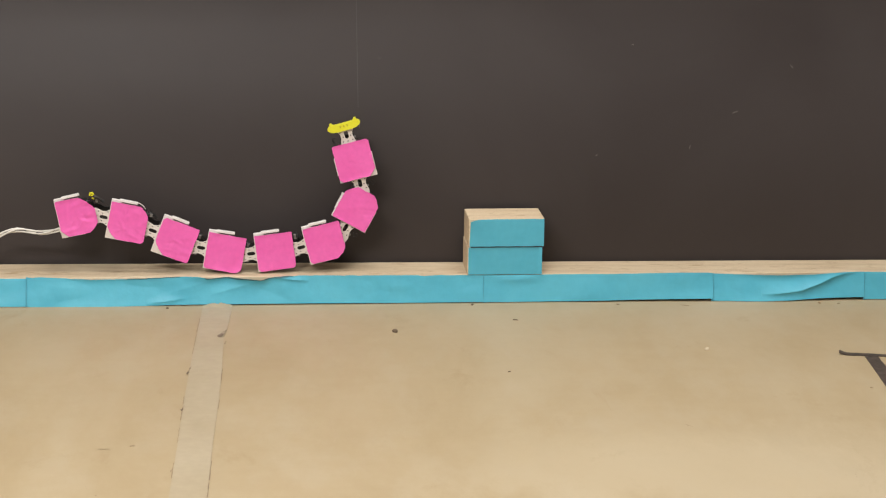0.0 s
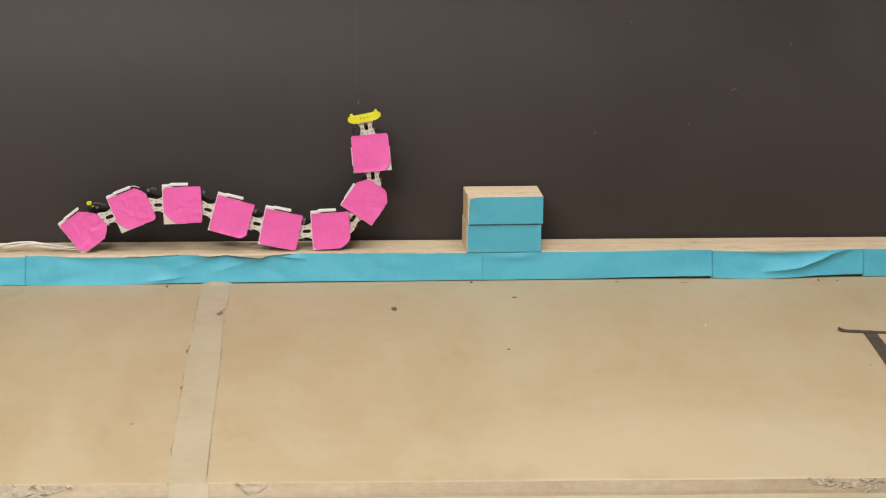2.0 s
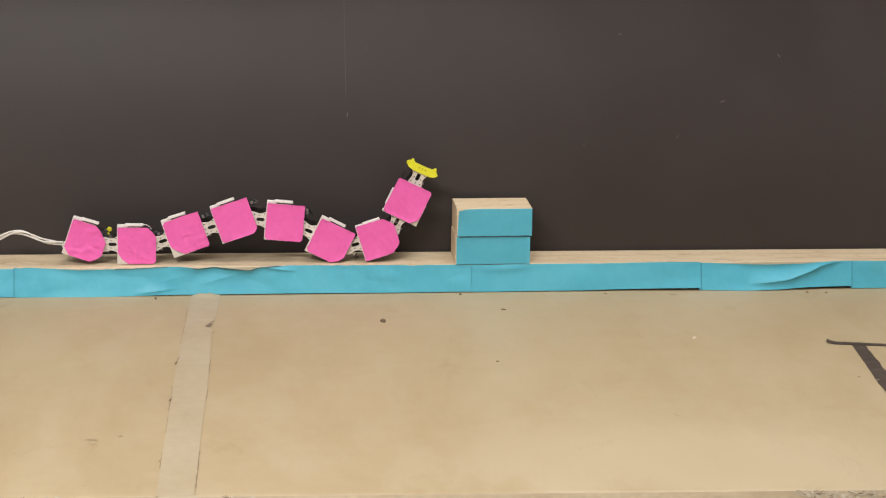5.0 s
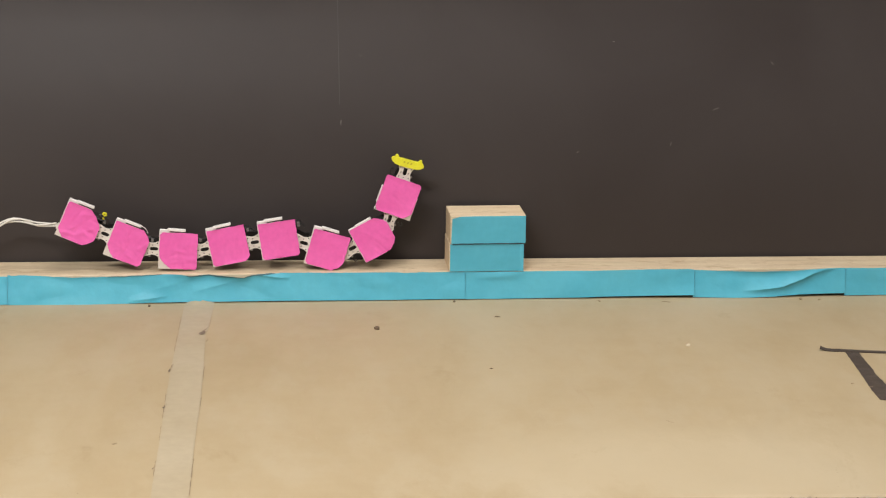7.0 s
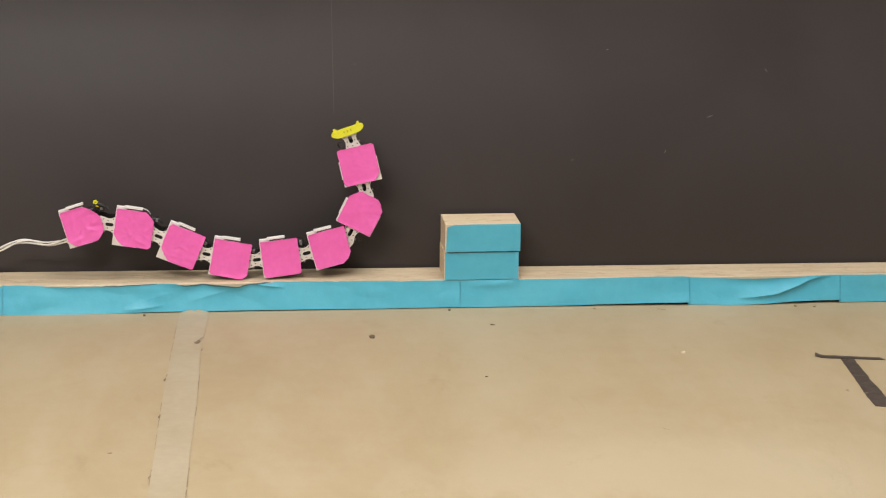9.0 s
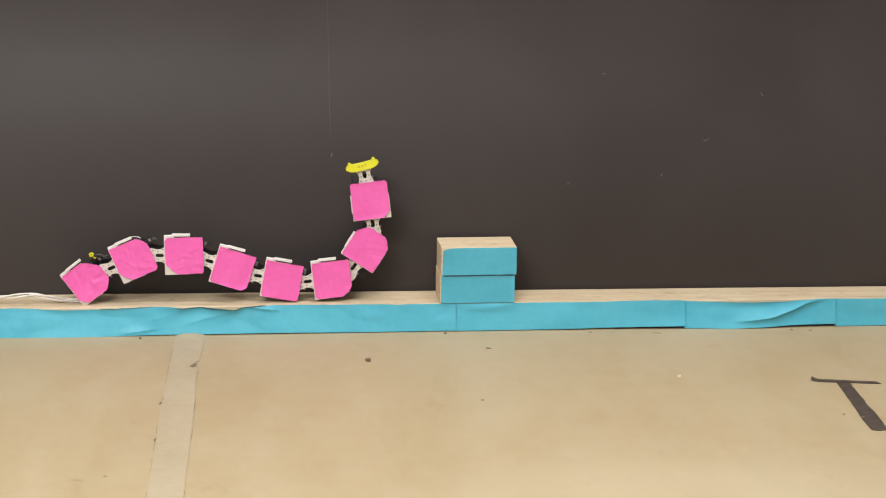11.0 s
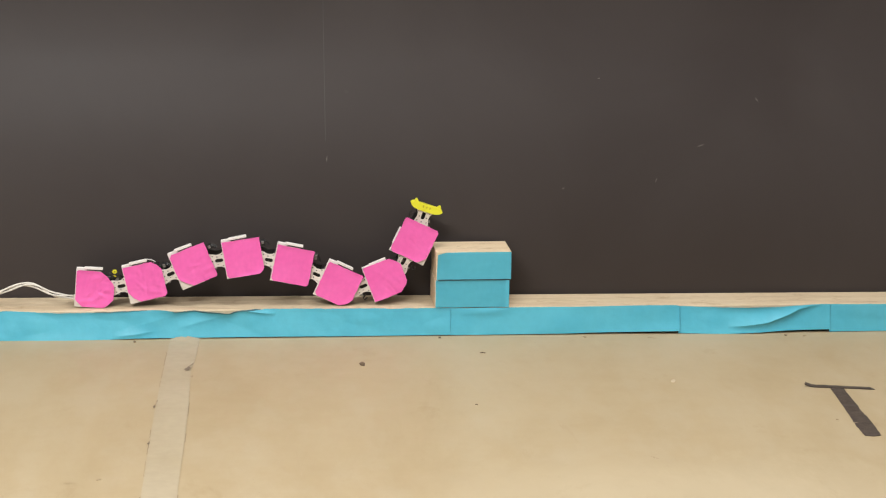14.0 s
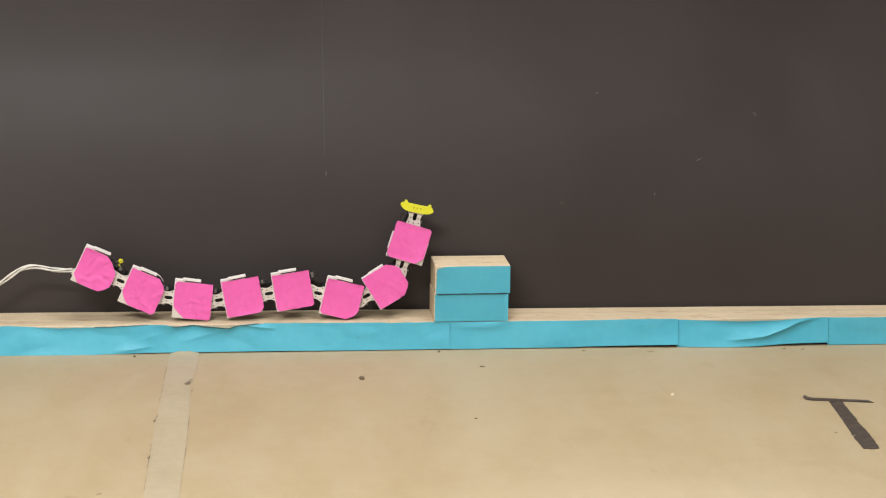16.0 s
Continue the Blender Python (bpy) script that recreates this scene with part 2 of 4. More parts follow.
def thing(name, label, category, m=None, group="", kind=""):
    ob = new(name)
    ob.empty_display_size = 0.02
    if m is not None:
        ob.matrix_basis = m
    return tagged(ob, label, category, group, kind)


def lerp_table(x, table):
    xs, ys = zip(*table)
    return float(np.interp(x, xs, ys))


# ---- the room ----
FLOOR, CEIL = -0.74, 1.9
BACK = 0.176


def slab(name, x0, x1, y0, y1, z0, z1, mat, label, category):
    return tagged(part(name, box(x0, x1, y0, y1, z0, z1), mat), label, category, kind="structure")


slab("floor", -3, 3, -4.6, BACK, FLOOR - 0.1, FLOOR, M_floor, "grey vinyl floor under the table", "floor")
slab("ceiling", -3, 3, -4.6, BACK, CEIL, CEIL + 0.1, M_ceil, "plain off-white painted ceiling", "ceiling")
slab("wall_north", -3.1, 3.1, BACK, BACK + 0.1, FLOOR - 0.1, CEIL + 0.1, M_wall, "plain painted wall behind the black panels", "wall")
slab("wall_south", -3.1, 3.1, -4.7, -4.6, FLOOR - 0.1, CEIL + 0.1, M_wall, "plain painted wall facing the table", "wall")
slab("wall_west", -3.1, -3, -4.6, BACK, FLOOR - 0.1, CEIL + 0.1, M_wall, "plain painted side wall of the room", "wall")
slab("wall_east", 3, 3.1, -4.6, BACK, FLOOR - 0.1, CEIL + 0.1, M_wall, "plain painted side wall of the room", "wall")
# assumed housings around the lamps, the left fill included
for lx, ly, watts in LAMPS:
    housing = tagged(part("ceiling_light", box(lx - 0.63, lx + 0.63, ly - 0.33, ly + 0.33, 1.836, CEIL, 0.006), M_lampframe), "white rectangular housing of an assumed, unseen ceiling light", "ceiling light", "ceiling lights")
    part("diffuser", box(lx - 0.6, lx + 0.6, ly - 0.3, ly + 0.3, 1.8335, 1.8355), M_glow, housing, "glowing white diffuser")


# ---- table ----
NOSE_RUN, NOSE_DROP = 0.013, 0.0165


def front_edge(x):
    return -0.766 - 0.024 * x + 0.0007 * noise.noise((x * 9, 0.3, 0)) + 0.0004 * noise.noise((x * 40, 2.3, 0))


def work_table():
    t = thing("work_table", "old plywood work table with scuffed varnish and a chipped front edge", "table")
    bm = bmesh.new()
    r = 0.004
    xs = np.linspace(-1.25, 1.25, 400)
    rows = []
    for x in xs:
        f = front_edge(x)
        ring_ = [(x, 0.148, 0), (x, f + r + 0.02, 0)]
        ring_ += [(x, f + r * 0.5, -0.0002), (x, f, -0.0010)]
        ring_ += [(x, f - NOSE_RUN, -NOSE_DROP), (x, f - NOSE_RUN - 0.001, -NOSE_DROP - 0.0015), (x, f - NOSE_RUN - 0.001, -0.036), (x, 0.148, -0.036)]
        rows.append([bm.verts.new(p) for p in ring_])
    n = len(rows[0])
    for a, b in zip(rows, rows[1:]):
        for k in range(n):
            bm.faces.new((a[k], b[k], b[(k + 1) % n], a[(k + 1) % n]))
    bm.faces.new(rows[0])
    bm.faces.new(list(reversed(rows[-1])))
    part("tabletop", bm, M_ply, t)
    for x in (-1.15, 1.15):
        for y in (-0.68, 0.0):
            part("leg", box(x - 0.025, x + 0.025, y - 0.025, y + 0.025, FLOOR, -0.036, 0.004), M_steel, t, "dark steel table leg")
    part("apron", box(-1.12, 1.12, -0.69, -0.665, -0.1, -0.0365, 0.002), M_steel, t, "dark steel rail under the tabletop")
    # grimy band along the sloping front edge, bare wood under it
    def band(u, v):
        x = -1.249 + 2.498 * u
        f = front_edge(x) - 0.0006 * (1 - v ** 6)
        k = 0.03 + (0.76 + 0.05 * noise.noise((x * 7, 3.1, 0))) * v
        return (x, f - NOSE_RUN * k, -0.0004 * (1 - v ** 6) - 0.0011 * v ** 6 - (NOSE_DROP - 0.001) * k)
    part("edge_band", sheet(400, 4, band, (0, 0.0003, -0.0003)), M_plyedge, t, "grimy brown band along the front edge")
    # scratches and rubbed dents in the varnish
    rnd = random.Random(5)
    marks = [(0.1955, -0.5286, 0.2024, -0.5388, 0.0008), (0.437, -0.4095, 0.441, -0.4110, 0.0009), (-0.4301, -0.7258, -0.4285, -0.7290, 0.0009)]
    dark = len(marks)
    marks += [(0.4287, -0.3353, 0.4222, -0.5318, 0.0003), (-0.436, -0.6026, -0.425, -0.6040, 0.0006)]
    for cx, cy, dx, dy, k in ((0.118, -0.44, -0.004, 0.055, 5), (-0.1925, -0.55, -0.001, 0.05, 4), (0.395, -0.3053, 0.010, 0.0, 2), (-0.44, -0.59, 0.009, 0.001, 2), (0.150, -0.386, 0.012, 0.006, 3)):
        for _ in range(k):
            u, g = rnd.uniform(-0.5, 0.5), rnd.uniform(0.3, 0.8)
            x, y = cx + dx * u + rnd.gauss(0, 0.0022), cy + dy * u + rnd.gauss(0, 0.0035)
            marks.append((x - dx * g, y - dy * g, x + dx * g, y + dy * g, rnd.uniform(0.0006, 0.0014)))
    for n, (x0, y0, x1, y1, w) in enumerate(marks):
        bm = bmesh.new()
        k = 9
        d = Vector((x1 - x0, y1 - y0, 0))
        nrm = Vector((-d.y, d.x, 0)).normalized()
        prev = None
        for i in range(k + 1):
            u = i / k
            c = Vector((x0, y0, 0.0002 + 0.00008 * (n % 6))) + d * u + nrm * 0.0016 * noise.noise((x0 * 50 + u * 3, y0 * 50, 1))
            ww = w * (0.25 + 0.9 * math.sin(math.pi * min(max(u, 0.04), 0.96))) * rnd.uniform(0.6, 1.1)
            cur = (bm.verts.new(c - nrm * ww), bm.verts.new(c + nrm * ww))
            if prev:
                bm.faces.new((prev[0], cur[0], cur[1], prev[1]))
            prev = cur
        part("scratch", bm, M_scratch if n < dark else M_smudge, t, "brown scratch in the varnish" if n < dark else "faint brown smudge in the varnish")
    return t


M_smudge = mottled("smudge_brown", (0.397, 0.304, 0.184), (0.416, 0.322, 0.200), 90, 0.6)
M_scratch = mottled("scratch_brown", (0.30, 0.22, 0.13), (0.36, 0.27, 0.165), 90, 0.6)
M_worn = mottled("worn_fibres", (0.36, 0.29, 0.20), (0.53, 0.45, 0.34), 180, 0.9, fine=0.2)
M_crack = mottled("dark_crack", (0.15, 0.11, 0.075), (0.23, 0.17, 0.115), 160, 0.9)
table = work_table()


def worn_patch(x0, x1, count, seed):
    """Torn veneer flakes and dark cracks along the sloping front edge."""
    rnd = random.Random(seed)
    for name, mat, label, number, lift in (("worn_patch", M_worn, "torn pale fibres along the table edge", count, 0.0006), ("edge_crack", M_crack, "dark cracks in the torn table edge", count // 6, 0.0010)):
        bm = bmesh.new()
        for _ in range(number):
            x = rnd.uniform(x0, x1)
            mid = 1 - abs(2 * (x - x0) / (x1 - x0) - 1)
            k = rnd.uniform(0.04, 0.20 + 0.55 * mid)
            long = rnd.uniform(0.002, 0.009)
            tall = rnd.uniform(0.03, 0.10) * (1.0 if lift < 0.001 else 0.45)
            tilt = rnd.uniform(-0.08, 0.08)
            ring_ = []
            for i in range(7):
                a = i / 7 * 2 * math.pi
                r = rnd.uniform(0.55, 1.1)
                kk = k + r * tall * math.sin(a) + tilt * math.cos(a)
                xx = x + r * long / 2 * math.cos(a)
                ring_.append(bm.verts.new((xx, front_edge(xx) - 0.0006 - NOSE_RUN * kk - lift * 0.8, -0.0004 - (NOSE_DROP - 0.001) * kk + lift * rnd.uniform(0.5, 0.9))))
            bm.faces.new(ring_)
        part(name, bm, mat, table, label)["kind"] = "stuff"


worn_patch(-0.535, -0.45, 110, 1)
worn_patch(-0.292, -0.262, 24, 2)
worn_patch(0.272, 0.40, 170, 3)


# ---- black panels behind the beam ----
BOW = [(0.0, -4.0), (0.05, -3.0), (0.12, 2.0), (0.20, 8.0), (0.30, 14.0), (0.36, 14.0), (0.42, 8.0), (0.50, 2.0), (0.62, 2.0)]


def bow(z):
    """How far the card leans back at a height, from its slope there in degrees."""
    zs = np.linspace(0, z, 24)
    return float(np.mean([math.tan(radians(lerp_table(q, BOW))) for q in zs]) * z)


def beam_back(x):
    """The beam is a little deeper at its tail end; the panels stand against it."""
    return 0.0735 - 0.0078 * x


def card_y(x, z):
    return beam_back(x) + 0.0052 + bow(z) + 0.0014 * noise.noise((x * 1.7, z * 3.06, 6.6))


def panel(x0, x1, y, label, lean):
    t = thing("backdrop_panel", label, "panel", group="black backdrop panels")
    bm = bmesh.new()
    nx, nz = 60, 48

    def at(u, v):
        x = x0 + (x1 - x0) * u
        edge = lean * (v * 0.62 - 0.255)
        x += edge * (1 - abs(u - (1 if x0 < -0.5 else 0)))
        return (x, card_y(x, v * 0.62) + y, 0.001 + v * 0.62)

    part("sheet", sheet(nx, nz, at, (0, 0.005, 0)), M_board, t, smooth=True)
    return t


left_panel = panel(-1.2, -0.1457, 0.0, "matt black card panel standing behind the wooden beam", -0.012)
right_panel = panel(-0.1457, 1.2, 0.0, "matt black card panel with faint dusty scuffs behind the beam", -0.012)
bm = bmesh.new()
run = []
for z in np.linspace(0.25, 0.62, 30):
    c = -0.1457 - 0.012 * (z - 0.255)
    y = card_y(c, z)
    run.append((bm.verts.new((c - 0.0005, y - 0.0004, z)), bm.verts.new((c + 0.0005, y - 0.0004, z))))
for a, b in zip(run, run[1:]):
    bm.faces.new((a[0], a[1], b[1], b[0]))
part("cut_edge", bm, M_seam, right_panel, "thin paler cut edge of the card")
# pale nicks in the card
for cx, cz, l, ang in ((0.371, 0.250, 0.010, 20), (0.309, 0.201, 0.006, 70), (0.45, 0.315, 0.007, -50), (-0.144, 0.232, 0.008, 85), (0.18, 0.19, 0.004, 30), (0.23, 0.345, 0.004, 10)):
    bm = bmesh.new()
    pts = [(l / 2 * k * math.cos(a), 0.0006 * math.sin(a) * k) for a, k in zip(np.linspace(0, 2 * math.pi, 9)[:-1], (1, 0.8, 1.1, 0.7, 0.9, 1.0, 0.8, 1.1))]
    c, s = math.cos(radians(ang)), math.sin(radians(ang))
    h = cz - 0.22 * bow(cz) - 0.004
    bm.faces.new([bm.verts.new((cx + x * c - z * s, card_y(cx + x * c - z * s, h + x * s + z * c) - 0.0009, h + x * s + z * c)) for x, z in pts])
    part("scuff", bm, M_core, right_panel if cx > -0.14 else left_panel, "small pale scuff")


# ---- beam with blue tape ----
BH, BD = 0.038, 0.064


KICK = [(-1.1, 0.003), (-0.6, 0.004), (-0.49, 0.0065), (-0.40, 0.004), (-0.2, 0.0035), (0.02, 0.0015), (0.2, 0.001), (0.332, 0.004), (0.38, 0.009), (0.43, 0.0105), (0.48, 0.006), (0.53, 0.0025), (0.6, 0.002), (1.1, 0.002)]


def kick(x, v):
    """How far the tape stands off the timber towards its lower edge."""
    return (0.0038 + 0.8 * lerp_table(x, KICK)) * (1 - v) ** 1.25


def beam():
    t = thing("wooden_beam", "pale pine beam lying on the table, front covered in blue tape", "beam")
    prof = [(0.0, 0.0030), (0.018, 0.0030), (0.018, 0.0003), (BD - 0.001, 0.0003), (BD - 0.001, BH - 0.0014), (BD - 0.0024, BH), (0.0016, BH), (0.0005, BH - 0.0005), (0.0, BH - 0.0016)]
    bm = bmesh.new()
    ends = [[bm.verts.new((x, y * (beam_back(x) / BD if y > 0.03 else 1.0), z)) for y, z in prof] for x in (-1.15, 1.15)]
    for k in range(len(prof)):
        bm.faces.new((ends[0][k], ends[0][(k + 1) % len(prof)], ends[1][(k + 1) % len(prof)], ends[1][k]))
    bmesh.ops.triangle_fill(bm, edges=[e for e in bm.edges if len(e.link_faces) == 1 and e.verts[0].co.x < 0 and e.verts[1].co.x < 0])
    bmesh.ops.triangle_fill(bm, edges=[e for e in bm.edges if len(e.link_faces) == 1 and e.verts[0].co.x > 0 and e.verts[1].co.x > 0])
    part("timber", bm, M_pine, t)
    strips = [
        (-1.12, -0.585, [(-1.12, 0.038), (-0.7, 0.0385), (-0.585, 0.037)], [(-1.12, 0.0006), (-0.585, 0.0008)], 0.0003),
        (-0.587, 0.022, [(-0.587, 0.0396), (-0.55, 0.0380), (-0.50, 0.0354), (-0.44, 0.0362), (-0.40, 0.0380), (-0.375, 0.0388), (-0.360, 0.0384), (-0.349, 0.0364), (-0.322, 0.0376), (-0.297, 0.0354), (-0.280, 0.0340), (-0.275, 0.0340), (-0.270, 0.0358), (-0.260, 0.0374), (-0.238, 0.0388), (-0.21, 0.0388), (-0.1, 0.0380), (0.022, 0.0373)],
         [(-0.587, 0.0002), (-0.48, 0.0), (-0.43, 0.0004), (-0.40, 0.0015), (-0.21, 0.0018), (-0.1, 0.0011), (0.022, 0.0014)], 0.0006),
        (0.020, 0.332, [(0.02, 0.0372), (0.1, 0.0376), (0.2, 0.0376), (0.29, 0.0388), (0.325, 0.0386), (0.332, 0.0376)], [(0.02, 0.0009), (0.15, 0.0014), (0.25, 0.0030), (0.332, 0.0042)], 0.0009),
        (0.330, 0.5405, [(0.33, 0.0372), (0.37, 0.0357), (0.42, 0.0348), (0.47, 0.0352), (0.495, 0.037), (0.515, 0.0382), (0.5405, 0.0382)], [(0.33, 0.0008), (0.40, 0.0004), (0.44, 0.0016), (0.48, 0.0036), (0.5405, 0.0042)], 0.0006),
        (0.5395, 1.12, [(0.5395, 0.0378), (0.8, 0.038), (1.12, 0.038)], [(0.5395, 0.0008), (1.12, 0.0012)], 0.0011),
    ]
    for n, (x0, x1, top, low, lift) in enumerate(strips):
        def at(u, v, n=n, x0=x0, x1=x1, top=top, low=low, lift=lift):
            x = x0 + (x1 - x0) * u
            z0, z1 = lerp_table(x, low), lerp_table(x, top) + 0.0003 * noise.noise((x * 60, n, 0))
            z = z0 + (z1 - z0) * v
            y = lift + 0.0026 * max(0.0, noise.noise((x * 14, z * 40, n * 3.1))) + 0.0005 * noise.noise((x * 60, z * 60, n))
            def fold(ax, az, bx, bz, high, soft, hard):
                d = Vector((bx - ax, bz - az))
                k = ((x - ax) * d.x + (z - az) * d.y) / d.length_squared
                if not 0 < k < 1:
                    return 0.0
                off = ((z - az) * d.x - (x - ax) * d.y) / d.length
                prof = math.exp(-abs(off) / (soft if off > 0 else hard))
                return high * prof * math.sin(math.pi * k) ** 0.7
            if n == 3 and 0.398 < x < 0.530:
                off = z - lerp_table(x, [(0.398, 0.0095), (0.417, 0.0107), (0.452, 0.0149), (0.483, 0.0256), (0.498, 0.0325), (0.514, 0.0363), (0.530, 0.0375)])
                y += 0.0066 * math.exp(-abs(off) / (0.010 if off > 0 else 0.0036)) * math.sin(math.pi * (x - 0.398) / 0.132) ** 0.8
            if n == 1:
                y += fold(-0.43, 0.003, -0.375, 0.010, 0.0020, 0.006, 0.002)
                y += fold(-0.345, 0.014, -0.255, 0.038, 0.0015, 0.008, 0.004)
                y += fold(-0.262, 0.0375, -0.215, 0.031, 0.0030, 0.004, 0.0016)
                y += fold(-0.41, 0.014, -0.33, 0.037, 0.0010, 0.012, 0.006)
            if n == 2:
                y += fold(0.035, 0.031, 0.095, 0.034, 0.0018, 0.0016, 0.003)
            lip = max(0.0, (v - 0.72) / 0.28) ** 2
            if n == 1:
                y += lip * (0.0048 * math.exp(-((x + 0.292) / 0.028) ** 2) + 0.0032 * math.exp(-((x + 0.35) / 0.02) ** 2) + 0.0022 * math.exp(-((x + 0.50) / 0.05) ** 2))
                z -= lip * 0.0016 * max(0.0, noise.noise((x * 75, 4.2, 0)))
            if n == 3:
                y += lip * 0.0030 * math.exp(-((x - 0.43) / 0.05) ** 2)
            y += kick(x, v)
            return (x, -y, z)
        nx = max(24, int((x1 - x0) * (620 if n in (1, 3) else 200)))
        part("tape_strip", sheet(nx, 30 if n in (1, 3) else 12, at, (0, 0.00025, 0)), M_blue, t, "wrinkled blue paper tape", smooth=True)
        if n == 1:
            # the shadow at the curled upper edge, added as thin dark strips
            for a, b, wide in ((-0.455, -0.385, 0.4), (-0.352, -0.277, 1.0), (-0.277, -0.235, 0.8)):
                def rim(u, v, a=a, b=b, wide=wide):
                    x = a + (b - a) * u
                    k = wide * math.sin(math.pi * min(max(u, 0.03), 0.97)) ** 0.4 * (0.6 + 0.9 * abs(noise.noise((x * 90, 1.7, 0))))
                    p = at((x - x0) / (x1 - x0), 1.0 - 0.055 * k * (1 - v))
                    return (p[0], p[1] - 0.0007, p[2] + 0.0004 * v)
                part("rim_shade", sheet(60, 3, rim, (0, 0.0005, 0)), M_rimshade, t, "dark strip painted as shade along the torn upper tape edge")
    for x, z1 in ((-0.5872, 0.0384), (0.0198, 0.0371), (0.3322, 0.0372), (0.5405, 0.0380)):
        def lap(u, v, x=x, z1=z1):
            return (x - 0.00025 + 0.0005 * u + 0.0004 * noise.noise((v * 5, x * 9, 1)), -0.0026 - kick(x, v), 0.0010 + (z1 - 0.0014) * v)
        part("tape_seam", sheet(1, 8, lap, (0, 0.001, 0)), M_blueseam, t, "overlapped tape edge")
    return t


beam()


# ---- the two blocks ----
def block(z0, x0, x1, name_label, dy, torn, seed, rz):
    t = thing("wooden_block", name_label, "wooden block", pose((x0 + x1) / 2, dy, z0, 0, 0, rz), "stacked wooden blocks")
    w = (x1 - x0) / 2
    part("timber", box(-w, w, 0, 0.0655, 0.0002, 0.0384, 0.0011, 3), M_pineend, t)

    def at(u, v):
        x = -w + 0.0012 + (2 * w - 0.0014) * u
        top = 0.0378
        low = 0.0004
        if torn:
            top -= 0.0030 * max(0.0, 1 - u / 0.14) ** 1.6
            x += 0.0012 * (1 - u) * v
        low += 0.0004 * noise.noise((u * 6, seed, 0))
        top += 0.0003 * noise.noise((u * 8, seed, 4))
        z = low + (top - low) * v
        y = 0.0004 + 0.0007 * max(0, noise.noise((x * 30, z * 50, seed))) + (0.0016 * max(0, 1 - u / 0.2) * v ** 3 if torn else 0) + (0.002 * max(0, (u - 0.965) / 0.035) if not torn else 0)
        return (x, -y, z)

    part("tape_strip", sheet(40, 12, at, (0, 0.00025, 0)), M_blue, t, "blue paper tape on the front of the block", smooth=True)
    if torn:
        # shadow line between the two blocks, laid on as a dark strip
        part("gap_shade", sheet(30, 1, lambda u, v: (-w + 0.003 + (2 * w - 0.006) * u, -0.0013 - 0.0004 * noise.noise((u * 9, 1.5, 0)), -0.0006 + (0.0013 + 0.0005 * noise.noise((u * 6, 4.2, 0))) * v), (0, 0.0006, 0)), M_gapshade, t, "dark strip standing in for the shadow between the two blocks")
    return t


block(BH, -0.0020, 0.0985, "short pine block with blue taped front on the beam", -0.0012, False, 3.3, 0.6)
block(BH + 0.0385, -0.0008, 0.1008, "short pine block with blue taped front stacked on another", -0.0018, True, 7.7, 0.8)


